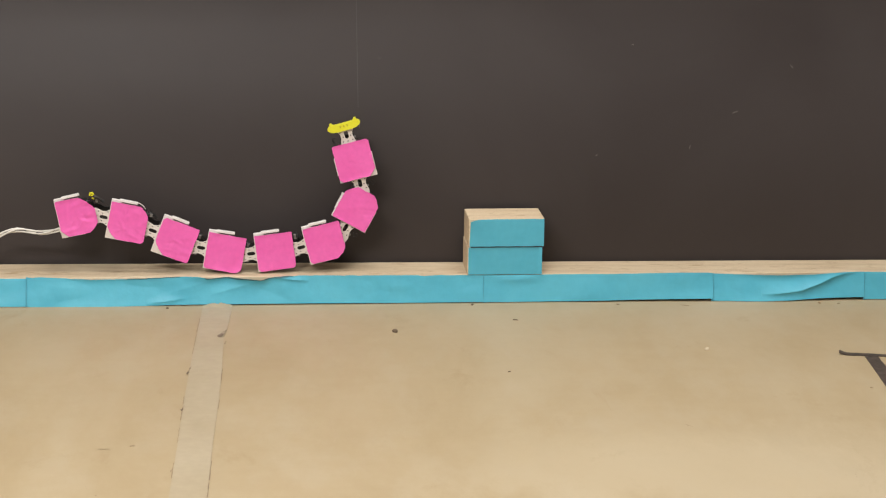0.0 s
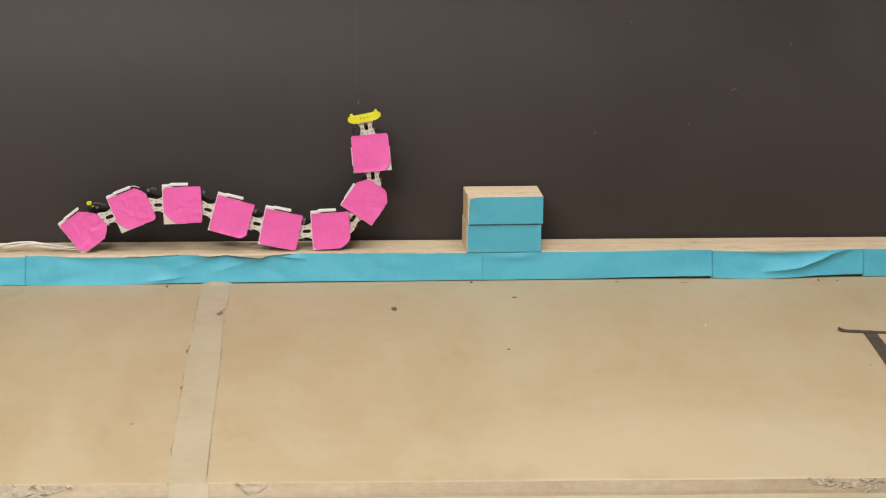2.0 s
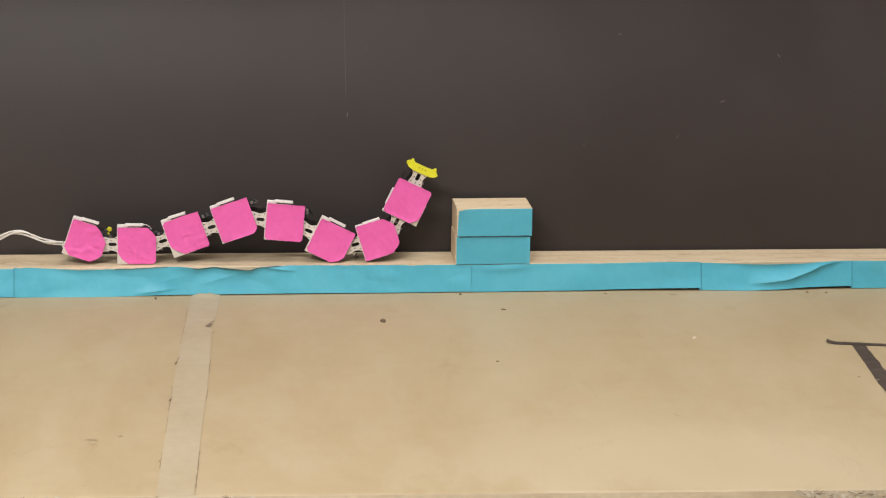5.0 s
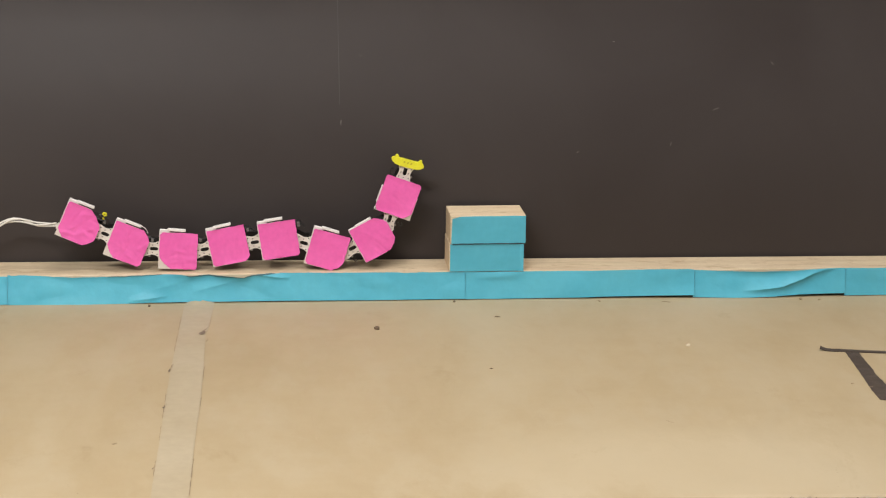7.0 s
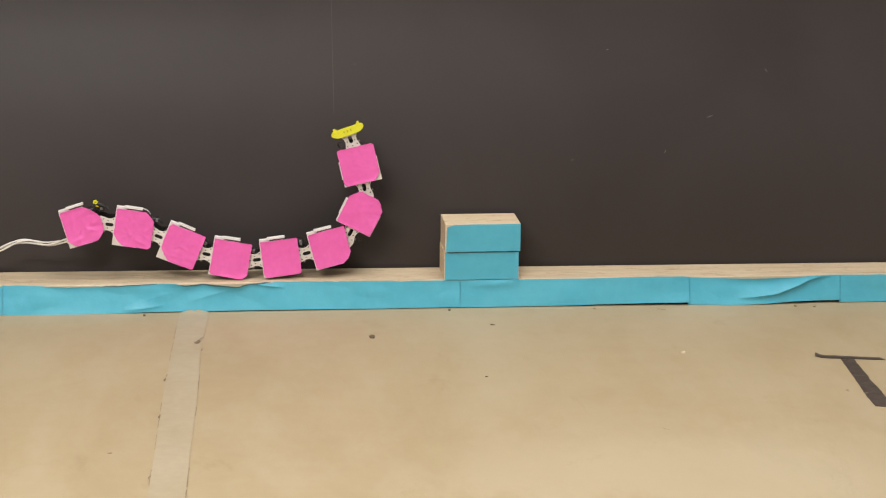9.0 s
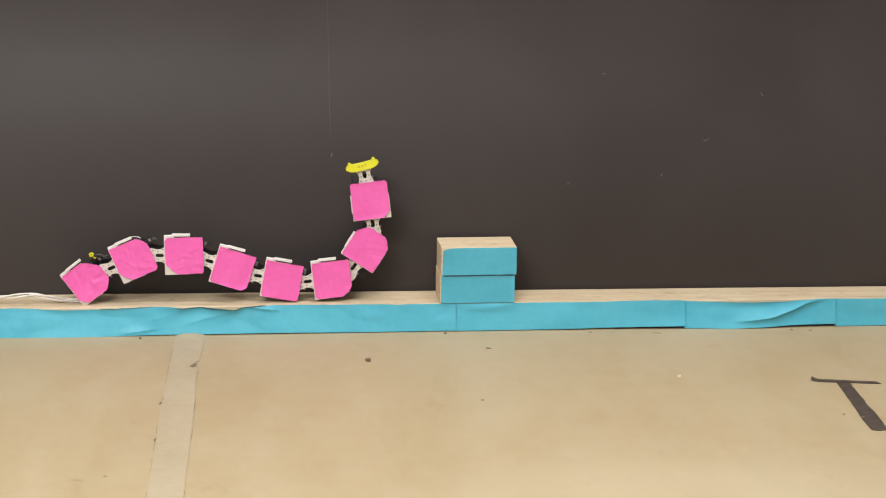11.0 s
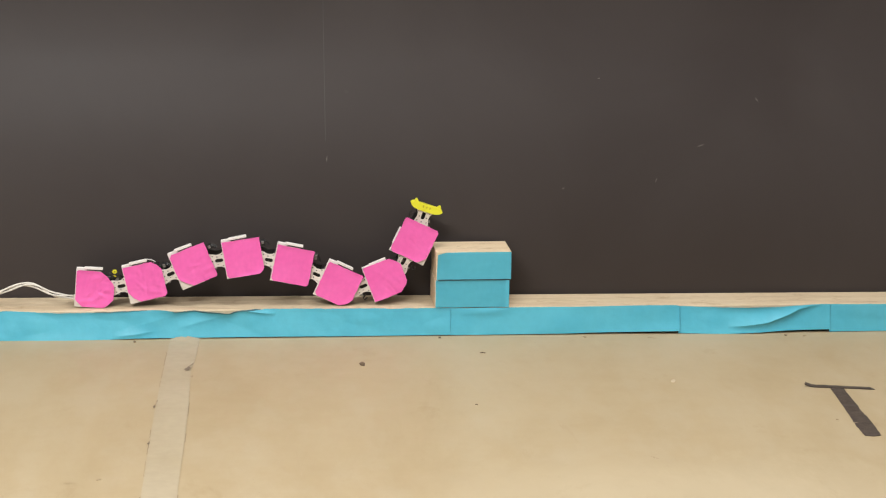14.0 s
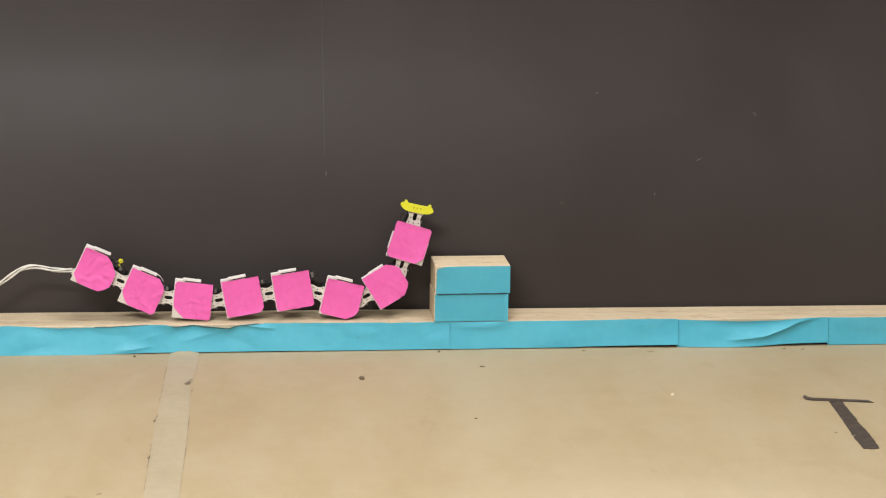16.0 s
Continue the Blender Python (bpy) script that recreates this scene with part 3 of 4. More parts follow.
# ---- masking tape strip across the table ----
def masking_strip():
    t = thing("masking_tape_strip", "worn beige masking tape stuck across the plywood table", "tape")
    left = [(-0.80, -0.3572), (-0.57, -0.3575), (-0.42, -0.3585), (-0.307, -0.3585), (-0.2, -0.3570), (-0.1, -0.3560), (0.0, -0.3545)]
    right = [(-0.80, -0.3200), (-0.57, -0.3202), (-0.42, -0.3192), (-0.30, -0.3200), (-0.217, -0.3216), (-0.15, -0.3225), (-0.14, -0.3200), (-0.12, -0.3190), (-0.021, -0.3160), (0.0, -0.3150)]

    def at(u, v):
        f = front_edge(-0.337)
        y = f - 0.0017 + (-0.0098 - f + 0.0017) * v
        x0, x1 = lerp_table(y, left), lerp_table(y, right)
        x0 += 0.0005 * noise.noise((y * 60, 3, 0))
        x1 += 0.0005 * noise.noise((y * 60, 9, 0))
        x = x0 + (x1 - x0) * u
        z = 0.0007 + 0.0003 * noise.noise((x * 60, y * 25, 2))
        if v > 0.985:
            z += (0.0032 + 0.0026 * noise.noise((u * 7, 2, 8))) * ((v - 0.985) / 0.015) * math.sin(math.pi * u) ** 0.5
        return (x, y, z)

    part("tape_sheet", sheet(10, 120, at, (0, 0, -0.0004)), M_mask, t, smooth=True)

    def over(u, v):
        x = -0.3555 + 0.0385 * u
        return (x, front_edge(-0.337) - 0.0016 - NOSE_RUN * v, 0.0007 - NOSE_DROP * v + 0.0003 * noise.noise((u * 5, v * 4, 7)))

    part("tape_end", sheet(10, 8, over, (0, 0.0, -0.0004)), M_mask, t, smooth=True)
    rnd = random.Random(11)
    for side, tab in ((0, left), (1, right)):
        y = -0.74
        while y < -0.03:
            l = rnd.uniform(0.02, 0.07)
            w = rnd.uniform(0.00018, 0.00042)
            if rnd.random() < (0.72 if side else 0.6):
                bm = bmesh.new()
                prev = None
                for i in range(7):
                    yy = min(y + l * i / 6, -0.012)
                    xx = lerp_table(yy, tab) + (0.0006 if side else -0.0006) + 0.0007 * noise.noise((yy * 80, side, 4))
                    ww = w * (0.4 + rnd.random())
                    cur = (bm.verts.new((xx - ww, yy, 0.0009)), bm.verts.new((xx + ww, yy, 0.0009)))
                    if prev:
                        bm.faces.new((prev[0], prev[1], cur[1], cur[0]))
                    prev = cur
                part("grime_line", bm, M_grime, t, "dark grime along the tape edge")
            y += l + rnd.uniform(0.003, 0.03)
    for cx, cy, sx, sy, seed in ((-0.3245, -0.150, 0.0075, 0.030, 1), (-0.3590, -0.314, 0.0028, 0.020, 2), (-0.3580, -0.455, 0.0030, 0.018, 3), (-0.3195, -0.192, 0.0016, 0.010, 4), (-0.3575, -0.298, 0.0015, 0.008, 6), (-0.359, -0.66, 0.0016, 0.008, 8)):
        bm = bmesh.new()
        r2 = random.Random(seed)
        prev = None
        for i in range(8):
            u = i / 7
            w = sx * (0.10 + 0.42 * math.sin(math.pi * min(1.0, u * 1.6 + 0.12)) * (1 if u < 0.55 else 0.35)) * r2.uniform(0.7, 1.15)
            mx = cx + sx * (0.9 * u * u - 0.35) + 0.12 * sx * r2.uniform(-1, 1)
            cur = (bm.verts.new((mx - w, cy + sy * (u - 0.5), 0.0013)), bm.verts.new((mx + w, cy + sy * (u - 0.5), 0.0016 + 0.0005 * u)))
            if prev:
                bm.faces.new((prev[0], prev[1], cur[1], cur[0]))
            prev = cur
        part("torn_spot", bm, M_dirt, t, "dark torn spot in the tape edge")
    return t


masking_strip()


# ---- black T of tape on the table ----
def letter_t():
    t = thing("tape_letter", "black tape letter T stuck on the plywood table", "tape letter")

    def bar(u, v):
        x = 0.439 + 0.080 * u + 0.004 * (v - 0.5) * (1 if u > 0.5 else -1)
        y = -0.2595 - 0.0155 * u - 0.0108 * v + 0.0008 * noise.noise((x * 120, v, 0))
        curl = max(0.0, 1 - u / 0.13)
        return (x, y + 0.004 * curl ** 2, 0.0010 + 0.0022 * curl ** 2 + 0.0002 * noise.noise((x * 90, v * 3, 2)))

    part("crossbar", sheet(30, 4, bar, (0, 0, -0.0005)), M_blacktape, t, "black tape crossbar with a curled end")

    def stem(u, v):
        y = -0.278 - 0.190 * v
        bend = 0.002 * max(0.0, 1 - abs(v - 0.4) / 0.04)
        xl, xr = lerp_table(y, [(-0.48, 0.4545), (-0.43, 0.4555), (-0.35, 0.462), (-0.27, 0.4675)]), lerp_table(y, [(-0.48, 0.4725), (-0.43, 0.4770), (-0.40, 0.4782), (-0.362, 0.4780), (-0.355, 0.4800), (-0.31, 0.4815), (-0.27, 0.4838)])
        x = xl + (xr - xl) * u + 0.0010 * noise.noise((y * 110, u * 2, 5))
        return (x, y - 0.003 * (1 - abs(2 * u - 1)) * v ** 8, 0.0008 + 0.0005 * noise.noise((x * 80, y * 60, 3)) + bend * 0.2)

    part("stem", sheet(6, 40, stem, (0, 0, -0.0006)), M_blacktape, t, "wrinkled black tape stem with a nicked edge")
    bm = bmesh.new()
    bm.faces.new([bm.verts.new(p) for p in ((0.4515, -0.4240, 0.0018), (0.456, -0.4220, 0.0022), (0.460, -0.4210, 0.0019), (0.459, -0.4228, 0.0020), (0.455, -0.4243, 0.0019))])
    part("fleck", bm, M_worn, t, "pale torn fleck on the stem")
    return t


letter_t()


# ---- crumbs on the table ----
def crumb(x, y, sx, sy, sz, mat, label, seed):
    bm = bmesh.new()
    bmesh.ops.create_icosphere(bm, subdivisions=2, radius=1)
    for v in bm.verts:
        k = 1 + 0.45 * noise.noise(v.co * 1.7 + Vector((seed * 3.1, 0, 0)))
        v.co = Vector((v.co.x * sx * k, v.co.y * sy * k, max(v.co.z, -0.55) * sz * k + sz * 0.5))
    tagged(part("crumb", bm, mat, m=pose(x, y, 0.0001, 0, 0, seed * 37)), label, "debris", "crumbs on the table")


for i, (x, y, sx, sy, sz, mat, lab) in enumerate((
        (-0.106, -0.146, 0.0036, 0.0040, 0.0026, M_crumb, "small brown wood crumb on the table"),
        (0.054, -0.094, 0.0009, 0.0036, 0.0008, M_crumb, "thin brown splinter on the table"),
        (0.022, -0.325, 0.0012, 0.002, 0.0006, M_crumb, "tiny dark speck on the table"),
        (0.278, -0.237, 0.0026, 0.004, 0.0014, M_pale, "small pale chip on the table"),
        (-0.401, -0.022, 0.0016, 0.002, 0.0016, M_crumb, "tiny dark crumb beside the beam"),
        (-0.405, -0.578, 0.0030, 0.002, 0.0005, M_scratch, "tiny brown speck on the table"),
        (0.004, -0.016, 0.0030, 0.002, 0.001, M_crumb, "tiny dark crumb beside the beam"),
        (0.20, -0.020, 0.003, 0.002, 0.001, M_scratch, "tiny brown crumb beside the beam"),
        (0.29, -0.028, 0.006, 0.0008, 0.0005, M_scratch, "thin brown splinter beside the beam"),
        (0.475, -0.022, 0.0022, 0.003, 0.0015, M_scratch, "tiny brown crumb beside the beam"),
        (0.50, -0.026, 0.004, 0.0015, 0.0008, M_scratch, "tiny brown crumb beside the beam"),
        (0.440, -0.405, 0.0014, 0.0018, 0.0006, M_scratch, "tiny brown speck beside the tape letter"))):
    crumb(x, y, sx, sy, sz, mat, lab, i + 1)


# ---- the jointed robot ----
FACE = 0.014
AHEAD, BEHIND, HEAD = 0.014, 0.0535, 0.0350
HALF = 0.0251
robot = thing("snake_robot", "jointed snake robot with pink paper covers and yellow nose", "robot", pose(0, FACE, 0))


def rounded(cuts, half, inset=0.0):
    """A square outline with its corners cut: tail-top, nose-top, nose-bottom, tail-bottom."""
    h = half - inset
    pts = []
    for (sx, sz), c, (ax, az), (bx, bz) in zip(((-1, 1), (1, 1), (1, -1), (-1, -1)), cuts, ((0, -1), (-1, 0), (0, 1), (1, 0)), ((1, 0), (0, -1), (-1, 0), (0, 1))):
        if c < 0.0006:
            pts.append((sx * h, sz * h))
            continue
        p0 = Vector((sx * h + ax * c, sz * h + az * c))
        p2 = Vector((sx * h + bx * c, sz * h + bz * c))
        mid = (p0 + p2) / 2 * 0.75 + Vector((sx * h, sz * h)) * 0.25
        for u in (0, 0.25, 0.5, 0.75, 1):
            q = (1 - u) ** 2 * p0 + 2 * u * (1 - u) * mid + u * u * p2
            pts.append((q.x, q.y))
    return pts


def cover_mesh(cuts, seed, crease):
    """A crumpled paper square, its edge following the cut outline."""
    out = rounded(cuts, HALF)
    poly = [Vector((x + 0.0003, z * 0.985)) for x, z in out]

    def reach(a):
        d = Vector((math.cos(a), math.sin(a)))
        best = 1.0
        for p, q in zip(poly, poly[1:] + poly[:1]):
            e = q - p
            den = d.x * e.y - d.y * e.x
            if abs(den) < 1e-9:
                continue
            s = (p.x * e.y - p.y * e.x) / den
            k = (p.x * d.y - p.y * d.x) / den
            if s > 0 and -1e-6 <= k <= 1 + 1e-6:
                best = min(best, s)
        return best

    angles = sorted({round(math.atan2(p.y, p.x), 5) for p in poly} | {round(-math.pi + 2 * math.pi * i / 88, 5) for i in range(88)})
    rings_ = [0.0] + [r / 15 for r in range(1, 16)]

    rnd = random.Random(int(seed * 10))
    folds = []
    for _ in range(5 + int(crease * 3500)):
        a = rnd.uniform(0, math.pi)
        folds.append((rnd.uniform(-0.012, 0.022), rnd.uniform(-0.022, 0.016), math.cos(a), math.sin(a), rnd.uniform(0.4, 1.0) * rnd.choice((-1, 1, 1)), rnd.uniform(0.002, 0.005), rnd.uniform(0.005, 0.012)))

    def height(x, z, k):
        y = 0.0014 + 0.0007 * noise.noise((x * 31 + 0.37, z * 31 + 0.71, seed + 0.33))
        for px, pz, c, s_, h, w, far in folds:
            off, run_ = -(x - px) * s_ + (z - pz) * c, (x - px) * c + (z - pz) * s_
            y += crease * 0.26 * h * max(0.0, 1 - abs(off) / w) * math.exp(-(run_ / far) ** 2)
        edge = max(0.0, k - 0.75) / 0.25
        return -max(0.0006, y + 0.0014 * edge ** 2 * (0.3 + noise.noise((x * 60 + 0.2, z * 60, seed + 4))))

    bm = bmesh.new()
    fronts = []
    for k in rings_[1:]:
        row = []
        for a in angles:
            r = reach(a) * k
            if k == 1.0:
                r += 0.0005 * noise.noise((a * 4, seed, 1)) + 0.0004 * noise.noise((a * 17, seed, 6))
            x, z = r * math.cos(a), r * math.sin(a)
            row.append(bm.verts.new((x, height(x, z, k), z)))
        fronts.append(row)
    mid = bm.verts.new((0, height(0, 0, 0), 0))
    n = len(angles)
    for i in range(n):
        bm.faces.new((mid, fronts[0][i], fronts[0][(i + 1) % n]))
        for a, b in zip(fronts, fronts[1:]):
            bm.faces.new((a[i], b[i], b[(i + 1) % n], a[(i + 1) % n]))
    got = bmesh.ops.extrude_face_region(bm, geom=list(bm.faces))
    bmesh.ops.translate(bm, vec=(0, 0.0004, 0), verts=[g for g in got["geom"] if isinstance(g, bmesh.types.BMVert)])
    return bm


def bracket_outline(near, back):
    """A flared fork: round at the axle, waisted in the gap, wide at its module."""
    shape = ((-back - 0.009, 0.0050), (-back, 0.0082), (near - 0.0185, 0.0102), (near - 0.0135, 0.0090), (near - 0.0095, 0.0078), (near - 0.0050, 0.0084), (near, 0.0112))
    return list(shape) + [(x, -z) for x, z in reversed(shape)]


def add_bracket(m, near, back):
    """The printed fork that reaches back to the servo axle of the module behind."""
    holes = [slot(near - 0.0068, 0.0, 0.0112, 0.0052)]
    for px, pz in ((near - 0.0025, 0.0078), (near - 0.0025, -0.0078), (near - 0.0090, 0.0050), (near - 0.0090, -0.0050), (near - 0.0152, 0.0066), (near - 0.0152, -0.0066), (near - 0.0158, 0.0)):
        holes.append(ring(px, pz, 0.0010, 0.0010, 8))
    outline = bracket_outline(near, back)
    bm = plate(outline, holes, 0.0045, 0.0070)
    part("bracket", bm, M_plastic, m, "ivory printed bracket with a dark slot")
    bm = plate(outline, [holes[0]], 0.034, 0.0365)
    box(near - 0.0015, near + 0.0015, 0.0071, 0.0339, -0.0095, 0.0095, 0.0003, 1, bm)
    part("rear_fork", bm, M_servo, m, "black rear fork")
    part("pivot_screw", tube([(near - 0.0125, 0.0048, -0.0100), (near - 0.0125, 0.0090, -0.0100)], 0.0013, 8), M_grey, m, "small grey screw head")
    part("axle_horn", tube([(-back, 0.0072, 0), (-back, 0.012, 0)], 0.008, 14), M_servo, m, "black servo horn")


CUTS = [
    ((0.002, 0.019, 0.013, 0.010), 0.0036),
    ((0.001, 0.012, 0.004, 0.014), 0.0032),
    ((0.004, 0.0, 0.003, 0.016), 0.0024),
    ((0.0, 0.0, 0.007, 0.003), 0.0012),
    ((0.0, 0.0, 0.003, 0.004), 0.0009),
    ((0.002, 0.002, 0.013, 0.004), 0.0014),
    ((0.002, 0.013, 0.013, 0.0), 0.0014),
    ((0.004, 0.002, 0.003, 0.010), 0.0010),
]
TWIST = (0.0, 1.0, 2.0, 2.6, 2.4, 2.3, 5.0, 1.3, -2.0)
modules = []
for i, (cuts, crease) in enumerate(CUTS):
    # base plate, slightly larger than the paper towards tail and belly
    bm = plate([(-0.0258, -0.0258), (0.006, -0.0258), (0.010, -0.020), (0.010, 0.020), (0.006, 0.0240), (-0.0258, 0.0240)], [], 0.0012, 0.0040)
    m = part("module", bm, M_plastic, robot, "servo module with pink paper cover on an ivory plate")
    modules.append(m)
    body = box(-0.021, 0.0215, 0.0125, 0.0330, -0.0160, 0.0165, 0.0015, 2)
    box(-0.0195, 0.006, 0.0330, 0.0365, -0.010, 0.010, 0.0008, 1, body)
    part("servo", body, M_servo, m, "black servo body")
    rear = plate(rounded((0.004, 0.004, 0.004, 0.004), 0.0148, 0), [], 0.0372, 0.0398)
    for sx, sz in ((-1, 1), (-1, -1), (0.4, 1), (0.4, -1)):
        box(sx * 0.0125 - 0.002, sx * 0.0125 + 0.002, 0.0330, 0.0372, sz * 0.0115 - 0.002, sz * 0.0115 + 0.002, 0.0004, 1, rear)
    part("rear_plate", rear, M_servo, m, "black rear plate with spacers")
    part("cover", cover_mesh(cuts, i * 5.3 + 1, crease), M_pink, m, "creased hot pink paper square", smooth=True)
    drop = (0, 0, 0, 0, 0, 0, 0.0024, 0.0034)[i]
    tab = box(-0.0256, -0.012, 0.0008, 0.0060, 0.0236 - drop, 0.0278 - drop, 0.0006, 1)
    box(-0.0258, -0.022, 0.0008, 0.0060, 0.018, 0.0250, 0.0004, 1, tab)
    part("clip_base", tab, M_white, m, "white clip base")
    sl = bmesh.new()
    box(-0.0120, 0.0120, -0.0004, 0.0060, -0.0016, 0.0016, 0.0006, 2, sl)
    bmesh.ops.transform(sl, matrix=pose(-0.0032, 0, 0.0277 - drop, 0, -1.5 + (i % 3) * 1.5, 0), verts=sl.verts)
    part("clip_slide", sl, M_white, m, "white raised clip slide")
    if i:
        add_bracket(m, -0.0255, BEHIND)
    if i < 7:
        loop = bmesh.new()
        rnd = random.Random(i + 40)
        for k in range(3):
            lift = rnd.uniform(0.0, 0.0035)
            pts = []
            for u in np.linspace(0, 1, 10):
                pts.append((0.0165 + 0.020 * u + 0.003 * math.sin(math.pi * u), 0.011 + 0.006 * k + 0.002 * u, 0.0125 + (lift + 0.002) * math.sin(math.pi * u) - 0.004 * u))
            tube(pts, 0.0009, 6, loop)
        part("wire_loop", loop, M_wire, m, "black servo wires looping to the next module", smooth=True)
        plug = part("plug", box(0.0255, 0.0315, 0.010, 0.022, 0.0095, 0.0165 if i != 4 else 0.019, 0.0006, 1), M_servo, m, "black servo plug")
        part("plug_latch", box(0.0268, 0.0306, 0.0082, 0.0099, 0.0115, 0.0158 if i != 4 else 0.0182, 0.0004, 1), M_grey, plug, "grey latch of the plug")
    if i == 0:
        knot = bmesh.new()
        tube([(0.0222, 0.004, 0.0236), (0.0232, 0.0035, 0.0264), (0.0255, 0.004, 0.0264), (0.0267, 0.005, 0.0244), (0.0250, 0.0045, 0.0226), (0.0237, 0.005, 0.0238), (0.0243, 0.006, 0.0197), (0.0260, 0.007, 0.0177)], 0.0015, 7, knot)
        part("yellow_wire", knot, M_yellow, m, "small loop of yellow wire", smooth=True)
        part("strain_plug", box(-0.0278, -0.0255, 0.006, 0.016, -0.0195, -0.0125, 0.0006, 1), M_plastic, m, "ivory cable plug")
        black = tube([(0.018, 0.006, 0.020), (0.025, 0.006, 0.0215), (0.0305, 0.007, 0.0185), (0.034, 0.009, 0.013)], 0.0021, 7)
        part("wire_bundle", black, M_wire, m, "bundle of black wires", smooth=True)
    if i == 1:
        part("paper_flap", sheet(6, 2, lambda u, v: (0.002 + 0.018 * u, 0.002 + 0.003 * v, 0.0270 + 0.002 * math.sin(2 * u) - 0.007 * u ** 3), (0, 0, 0.0004)), M_white, m, "white paper flap")
    if i == 7:
        part("hook_wire", tube([(0.026, 0.010, 0.019), (0.031, 0.010, 0.0215), (0.034, 0.010, 0.020), (0.033, 0.010, 0.017)], 0.0009, 6), M_wire, m, "bent dark wire", smooth=True)
    if i in (6, 7):
        part("belly_wire", tube([(-0.034, 0.010, -0.013), (-0.039, 0.010, -0.0165), (-0.037, 0.009, -0.019), (-0.033, 0.009, -0.0175)], 0.0009, 6), M_wire, m, "bent dark wire", smooth=True)

# nose: printed fork and yellow bumper, facing along its own x
nose = part("nose", box(-0.0085, -0.0060, 0.003, 0.012, -0.0095, 0.0095, 0.0004, 1), M_plastic, robot, "yellow bumper on an ivory fork")
add_bracket(nose, -0.0065, HEAD)
outer = []
for u in np.linspace(-1, 1, 25):
    outer.append((0.0028 + 0.0003 * u * u - 0.0030 * abs(u) ** 14, 0.0222 * u))
inner = []
for u in np.linspace(1, -1, 25):
    inner.append((-0.0066 + 0.0052 * abs(u) ** 5.0, 0.0222 * u))
bm = plate(outer + inner, [], -0.0005, 0.0105)
part("bumper", bm, M_yellow, nose, "curved yellow rubber bumper")
for s in (-1, 1):
    horn = plate([(0.0022, s * 0.0190), (0.0068, s * 0.0178), (0.0072, s * 0.0156), (0.0052, s * 0.0142), (0.0022, s * 0.0110)], [], 0.0, 0.005)
    part("bumper_lug", horn, M_yellow, nose, "small yellow lug on the bumper")
for k in (-0.0045, 0.0, 0.0048):
    part("moulded_mark", box(-0.0018, 0.0010, -0.0009, -0.0004, k - 0.0008, k + 0.0008), M_yellowdark, nose, "small moulded mark")
modules.append(nose)

# twisted cable in short rigid lengths behind the tail
SEG = 0.0080
pieces = []
for k in range(40):
    bm = bmesh.new()
    for s in range(3):
        pts = []
        for u in np.linspace(-0.12, 1.12, 6):
            a = 2 * math.pi * (s / 3 + u / 16)
            w = 0.0022 + 0.0005 * math.sin((k + u) * 0.8 + s * 2)
            pts.append((-SEG * u, w * math.cos(a), w * math.sin(a)))
        tube(pts, 0.00115, 6, bm)
    pieces.append(part("cable_length", bm, M_cable, robot, "twisted ivory cable", smooth=True))


def cable_line(x, z, a):
    """Points of the cable's run from the tail's plug to where it lies on the beam."""
    c, s = math.cos(radians(a)), math.sin(radians(a))
    p0 = Vector((x - 0.029 * c + 0.0155 * s, z - 0.029 * s - 0.0155 * c))
    d = Vector((-c, -s * 0.3))
    p1 = p0 + 0.026 * d + Vector((0, 0.003 - 0.006 * min(max((p0.y - 0.05) / 0.04, 0.0), 1.0)))
    p2 = p0 + Vector((-0.062, 0.0025 + 0.3 * (0.100 - p0.y) - (0.020 if s > 0 else 0.009) * s))
    p3 = Vector((p0.x - 0.125, 0.4 * p0.y + 0.028))
    p4 = Vector((p0.x - 0.20, 0.0425))
    ctrl = [p0, p1, p2, p3, p4, p4 + Vector((-0.2, 0)), p4 + Vector((-0.4, 0))]
    for p in ctrl[1:]:
        p.y = max(p.y, 0.0420)
    line = []
    for i in range(len(ctrl) - 2):
        q0, q1, q2, q3 = ctrl[max(i - 1, 0)], ctrl[i], ctrl[i + 1], ctrl[min(i + 2, len(ctrl) - 1)]
        for u in np.linspace(0, 1, 24)[:-1]:
            q = 0.5 * (2 * q1 + (q2 - q0) * u + (2 * q0 - 5 * q1 + 4 * q2 - q3) * u * u + (3 * q1 - q0 - 3 * q2 + q3) * u ** 3)
            line.append(Vector((q.x, max(q.y, 0.0420))))
    return line


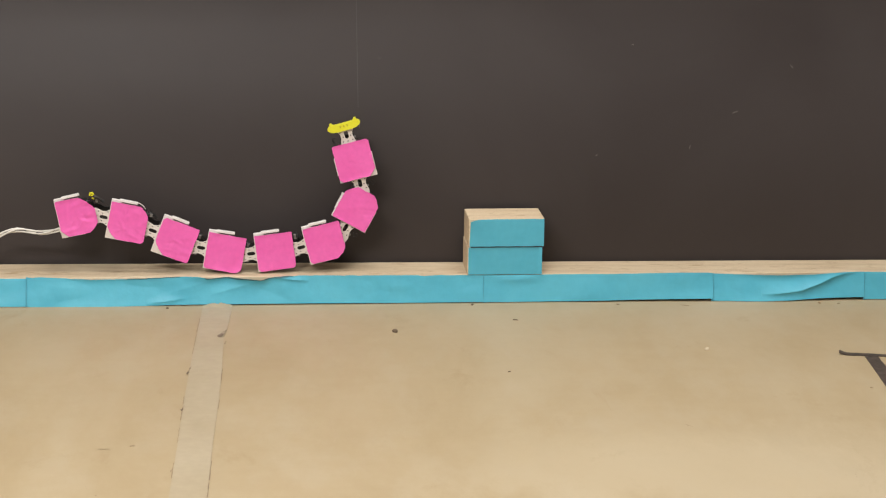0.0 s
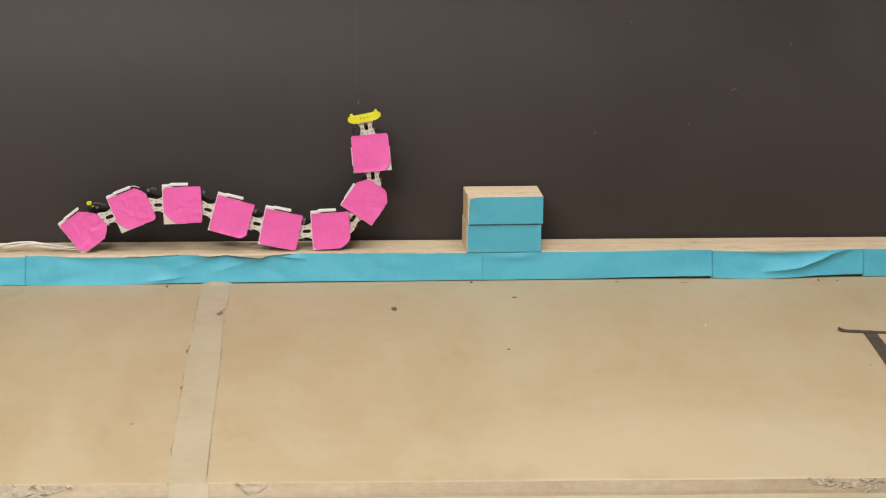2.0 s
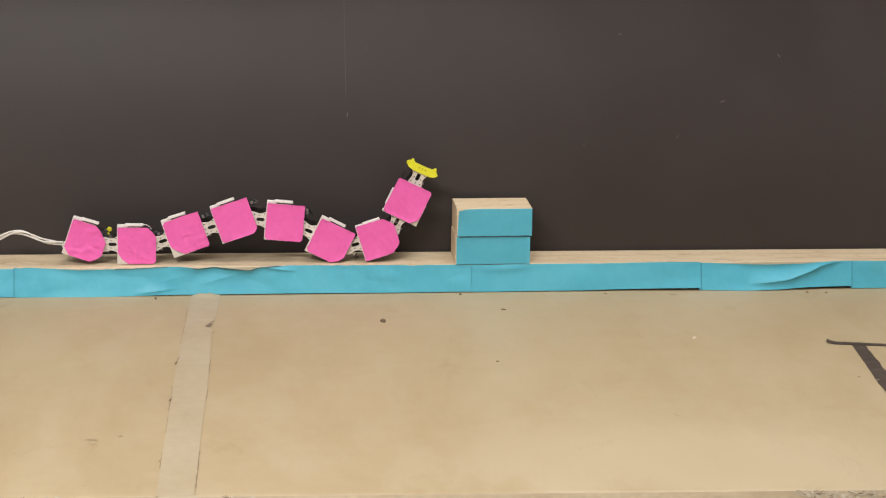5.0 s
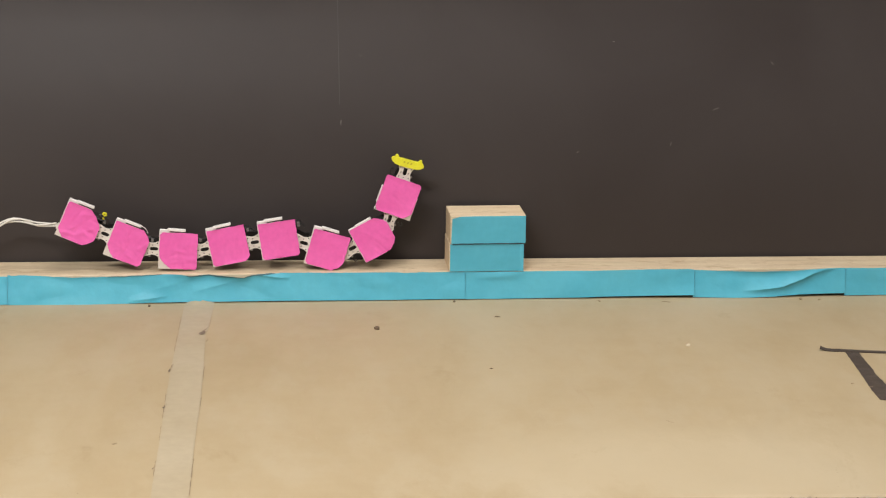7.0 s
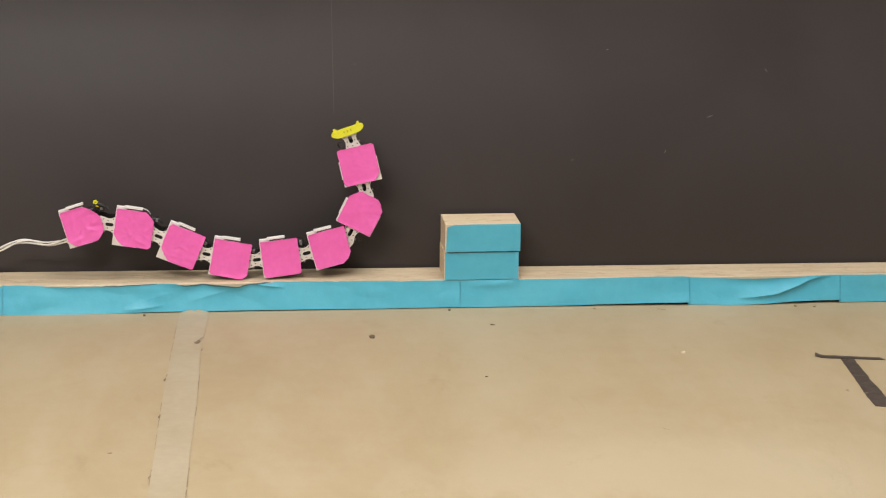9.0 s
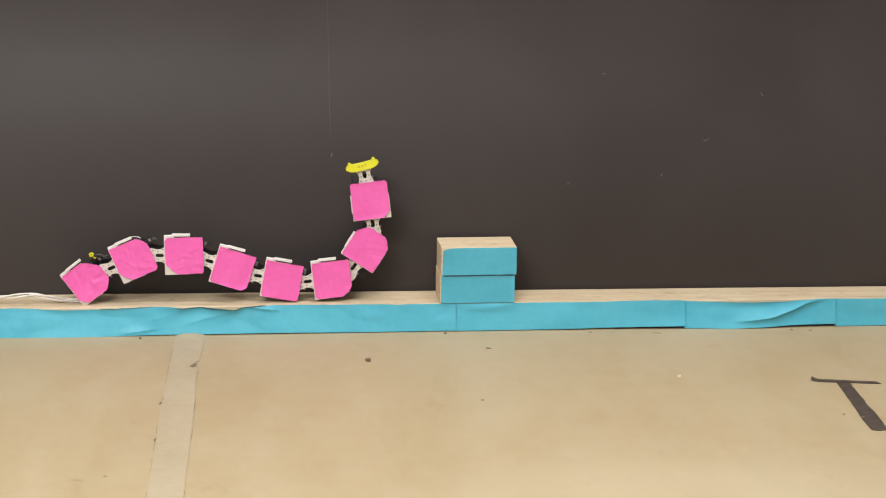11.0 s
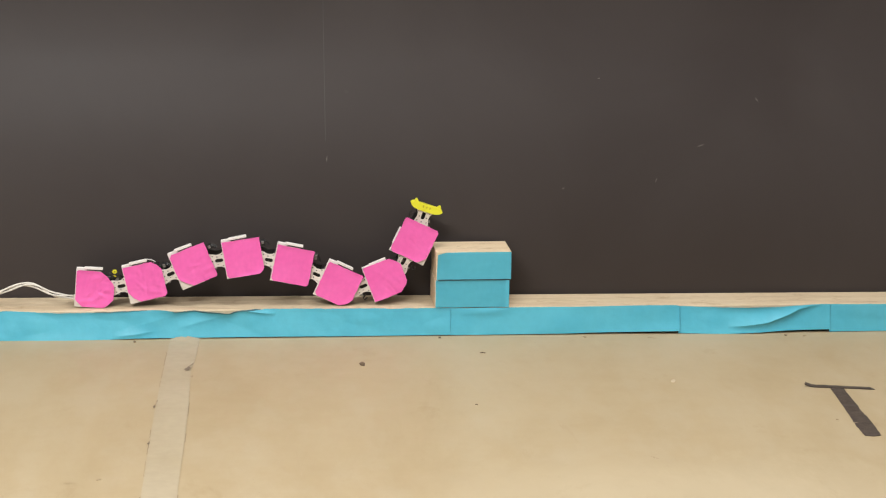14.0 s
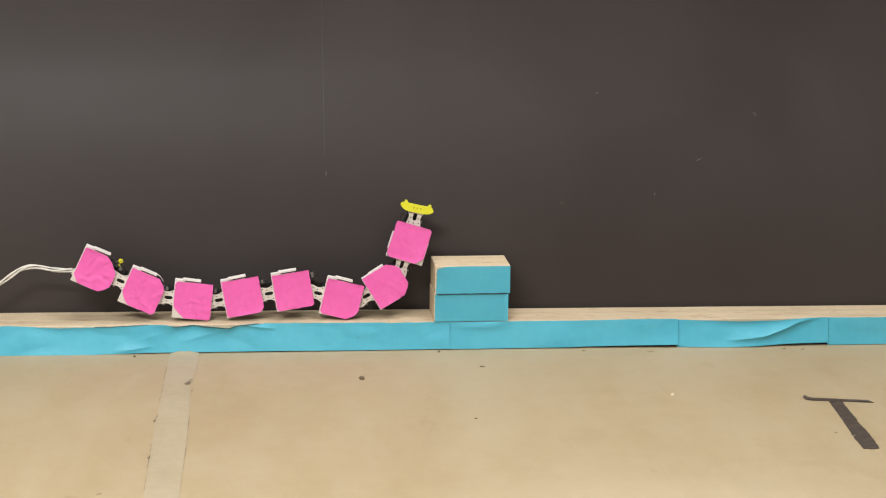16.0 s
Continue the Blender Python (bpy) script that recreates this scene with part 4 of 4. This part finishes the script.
def motions():
    # seconds, tail centre x and z, then the heading of each module and the nose in degrees
    gait = [
        (0.0, -0.5195, 0.1179, 11.1, -12.6, -23.4, -13.1, 4.7, 11.8, 56.3, 102.8, 107.8),
        (0.5, -0.5233, 0.0744, 28.4, 10.0, -13.2, -10.8, 3.2, 19.8, 66.3, 110.4, 121.7),
        (1.0, -0.5214, 0.0726, 32.0, 10.8, -11.0, -13.2, 2.4, 18.4, 66.2, 110.3, 120.7),
        (1.5, -0.5131, 0.0729, 32.7, 16.6, -1.4, -17.9, -11.2, 7.4, 52.5, 98.4, 106.7),
        (2.0, -0.5081, 0.0711, 36.6, 20.5, -0.1, -18.5, -14.2, 1.4, 50.3, 93.7, 102.9),
        (2.5, -0.5034, 0.0710, 27.1, 22.0, 6.5, -14.2, -20.0, -5.5, 39.2, 84.8, 91.3),
        (3.0, -0.4969, 0.0672, 20.1, 23.4, 13.4, -8.5, -22.9, -13.6, 30.0, 74.7, 84.0),
        (3.5, -0.4894, 0.0657, 7.1, 20.3, 21.0, -1.9, -22.0, -22.9, 17.3, 64.9, 72.3),
        (4.0, -0.4861, 0.0655, -0.5, 18.0, 23.3, 2.9, -20.8, -27.9, 12.6, 61.4, 67.1),
        (4.5, -0.4906, 0.0649, -9.8, 8.3, 21.8, 9.6, -13.0, -29.6, 11.9, 61.6, 68.0),
        (5.0, -0.4932, 0.0705, -19.0, -1.9, 16.6, 15.9, -7.8, -28.4, 11.6, 62.8, 67.0),
        (5.5, -0.4964, 0.0776, -22.9, -9.5, 9.6, 16.0, -1.5, -25.7, 14.0, 63.1, 68.5),
        (6.0, -0.4973, 0.0829, -23.7, -13.5, 5.5, 15.4, 1.6, -24.5, 16.2, 63.3, 70.7),
        (6.5, -0.4937, 0.0954, -25.6, -19.4, -0.9, 12.1, 4.5, -21.5, 19.4, 66.3, 73.1),
        (7.0, -0.4916, 0.1036, -23.9, -23.0, -5.3, 8.6, 5.9, -18.3, 23.0, 68.9, 76.8),
        (7.5, -0.4840, 0.1193, -25.4, -27.8, -14.9, 2.8, 6.8, -11.8, 32.5, 76.0, 84.5),
        (8.0, -0.4716, 0.1449, -16.6, -30.1, -27.2, -10.0, 4.8, -4.6, 39.6, 84.1, 89.7),
        (8.5, -0.4764, 0.1350, -1.0, -23.4, -25.2, -12.7, 4.3, 4.9, 48.7, 94.0, 100.8),
        (9.0, -0.4805, 0.1155, 15.7, -9.8, -25.0, -13.1, 4.5, 12.5, 57.9, 101.4, 111.0),
        (9.5, -0.4837, 0.0873, 24.3, 4.5, -16.8, -12.9, 5.3, 17.5, 64.2, 108.5, 117.1),
        (10.0, -0.4809, 0.0705, 34.3, 15.1, -11.0, -15.3, 2.4, 17.4, 65.8, 108.3, 119.6),
        (10.5, -0.4749, 0.0715, 34.5, 19.0, -4.3, -18.6, -7.4, 10.0, 56.4, 100.3, 110.6),
        (11.0, -0.4703, 0.0715, 35.9, 22.0, -1.0, -20.4, -12.9, 4.5, 51.5, 95.1, 105.6),
        (11.5, -0.4666, 0.0710, 36.8, 24.2, 0.4, -20.4, -15.5, 0.5, 49.3, 91.7, 103.0),
        (12.0, -0.4631, 0.0717, 29.8, 25.1, 4.9, -17.5, -19.9, -4.1, 41.7, 85.8, 95.7),
        (12.5, -0.4587, 0.0705, 24.0, 25.9, 9.7, -13.9, -22.7, -9.3, 35.0, 79.3, 90.5),
        (13.0, -0.4520, 0.0678, 12.6, 24.0, 18.2, -6.7, -22.5, -20.4, 21.7, 67.3, 76.7),
        (13.5, -0.4487, 0.0664, 6.9, 23.6, 20.5, -2.2, -23.7, -23.8, 16.9, 63.2, 71.8),
        (14.0, -0.4543, 0.0641, -4.6, 11.6, 20.1, 6.4, -13.9, -26.8, 15.9, 63.1, 73.3),
        (14.5, -0.4573, 0.0706, -15.9, -1.0, 14.3, 14.6, -7.7, -25.6, 15.5, 64.5, 71.9),
        (15.0, -0.4610, 0.0791, -20.2, -10.2, 6.3, 14.5, -0.1, -22.4, 18.7, 64.6, 74.0),
        (15.5, -0.4608, 0.0842, -20.0, -13.6, 3.5, 14.0, 1.7, -22.1, 21.0, 64.7, 76.8),
        (16.0, -0.4516, 0.1094, -25.2, -25.2, -8.2, 7.2, 6.6, -15.7, 26.4, 71.8, 79.6),
    ]
    tracks = [[] for _ in modules]
    runs = [[] for _ in pieces]
    for t, x, z, *head in gait:
        line = cable_line(x, z, head[0])
        done = 0.0
        knots = [line[0]]
        for p, q in zip(line, line[1:]):
            step = (q - p).length
            while done + step >= SEG * len(knots) and len(knots) <= len(pieces):
                knots.append(p + (q - p) * ((SEG * len(knots) - done) / step))
            done += step
        for n, rows in enumerate(runs):
            d = knots[n + 1] - knots[n]
            rows.append((t, pose(knots[n].x, 0.012, knots[n].y, 0, -math.degrees(math.atan2(-d.y, -d.x)), 0) @ pose(0, 0, 0, 22.5 * (n % 16), 0, 0)))
        for n, a in enumerate(head):
            c, s = math.cos(radians(a)), math.sin(radians(a))
            if n:
                reach = HEAD if n == len(head) - 1 else BEHIND
                x, z = jx + reach * c, jz + reach * s
            jx, jz = x + AHEAD * c, z + AHEAD * s
            tracks[n].append((t, pose(x, 0, z, 0, -(a + TWIST[n]), 0)))
    for ob, rows in zip(modules, tracks):
        walk(ob, rows)
    for ob, rows in zip(pieces, runs):
        walk(ob, rows)


motions()
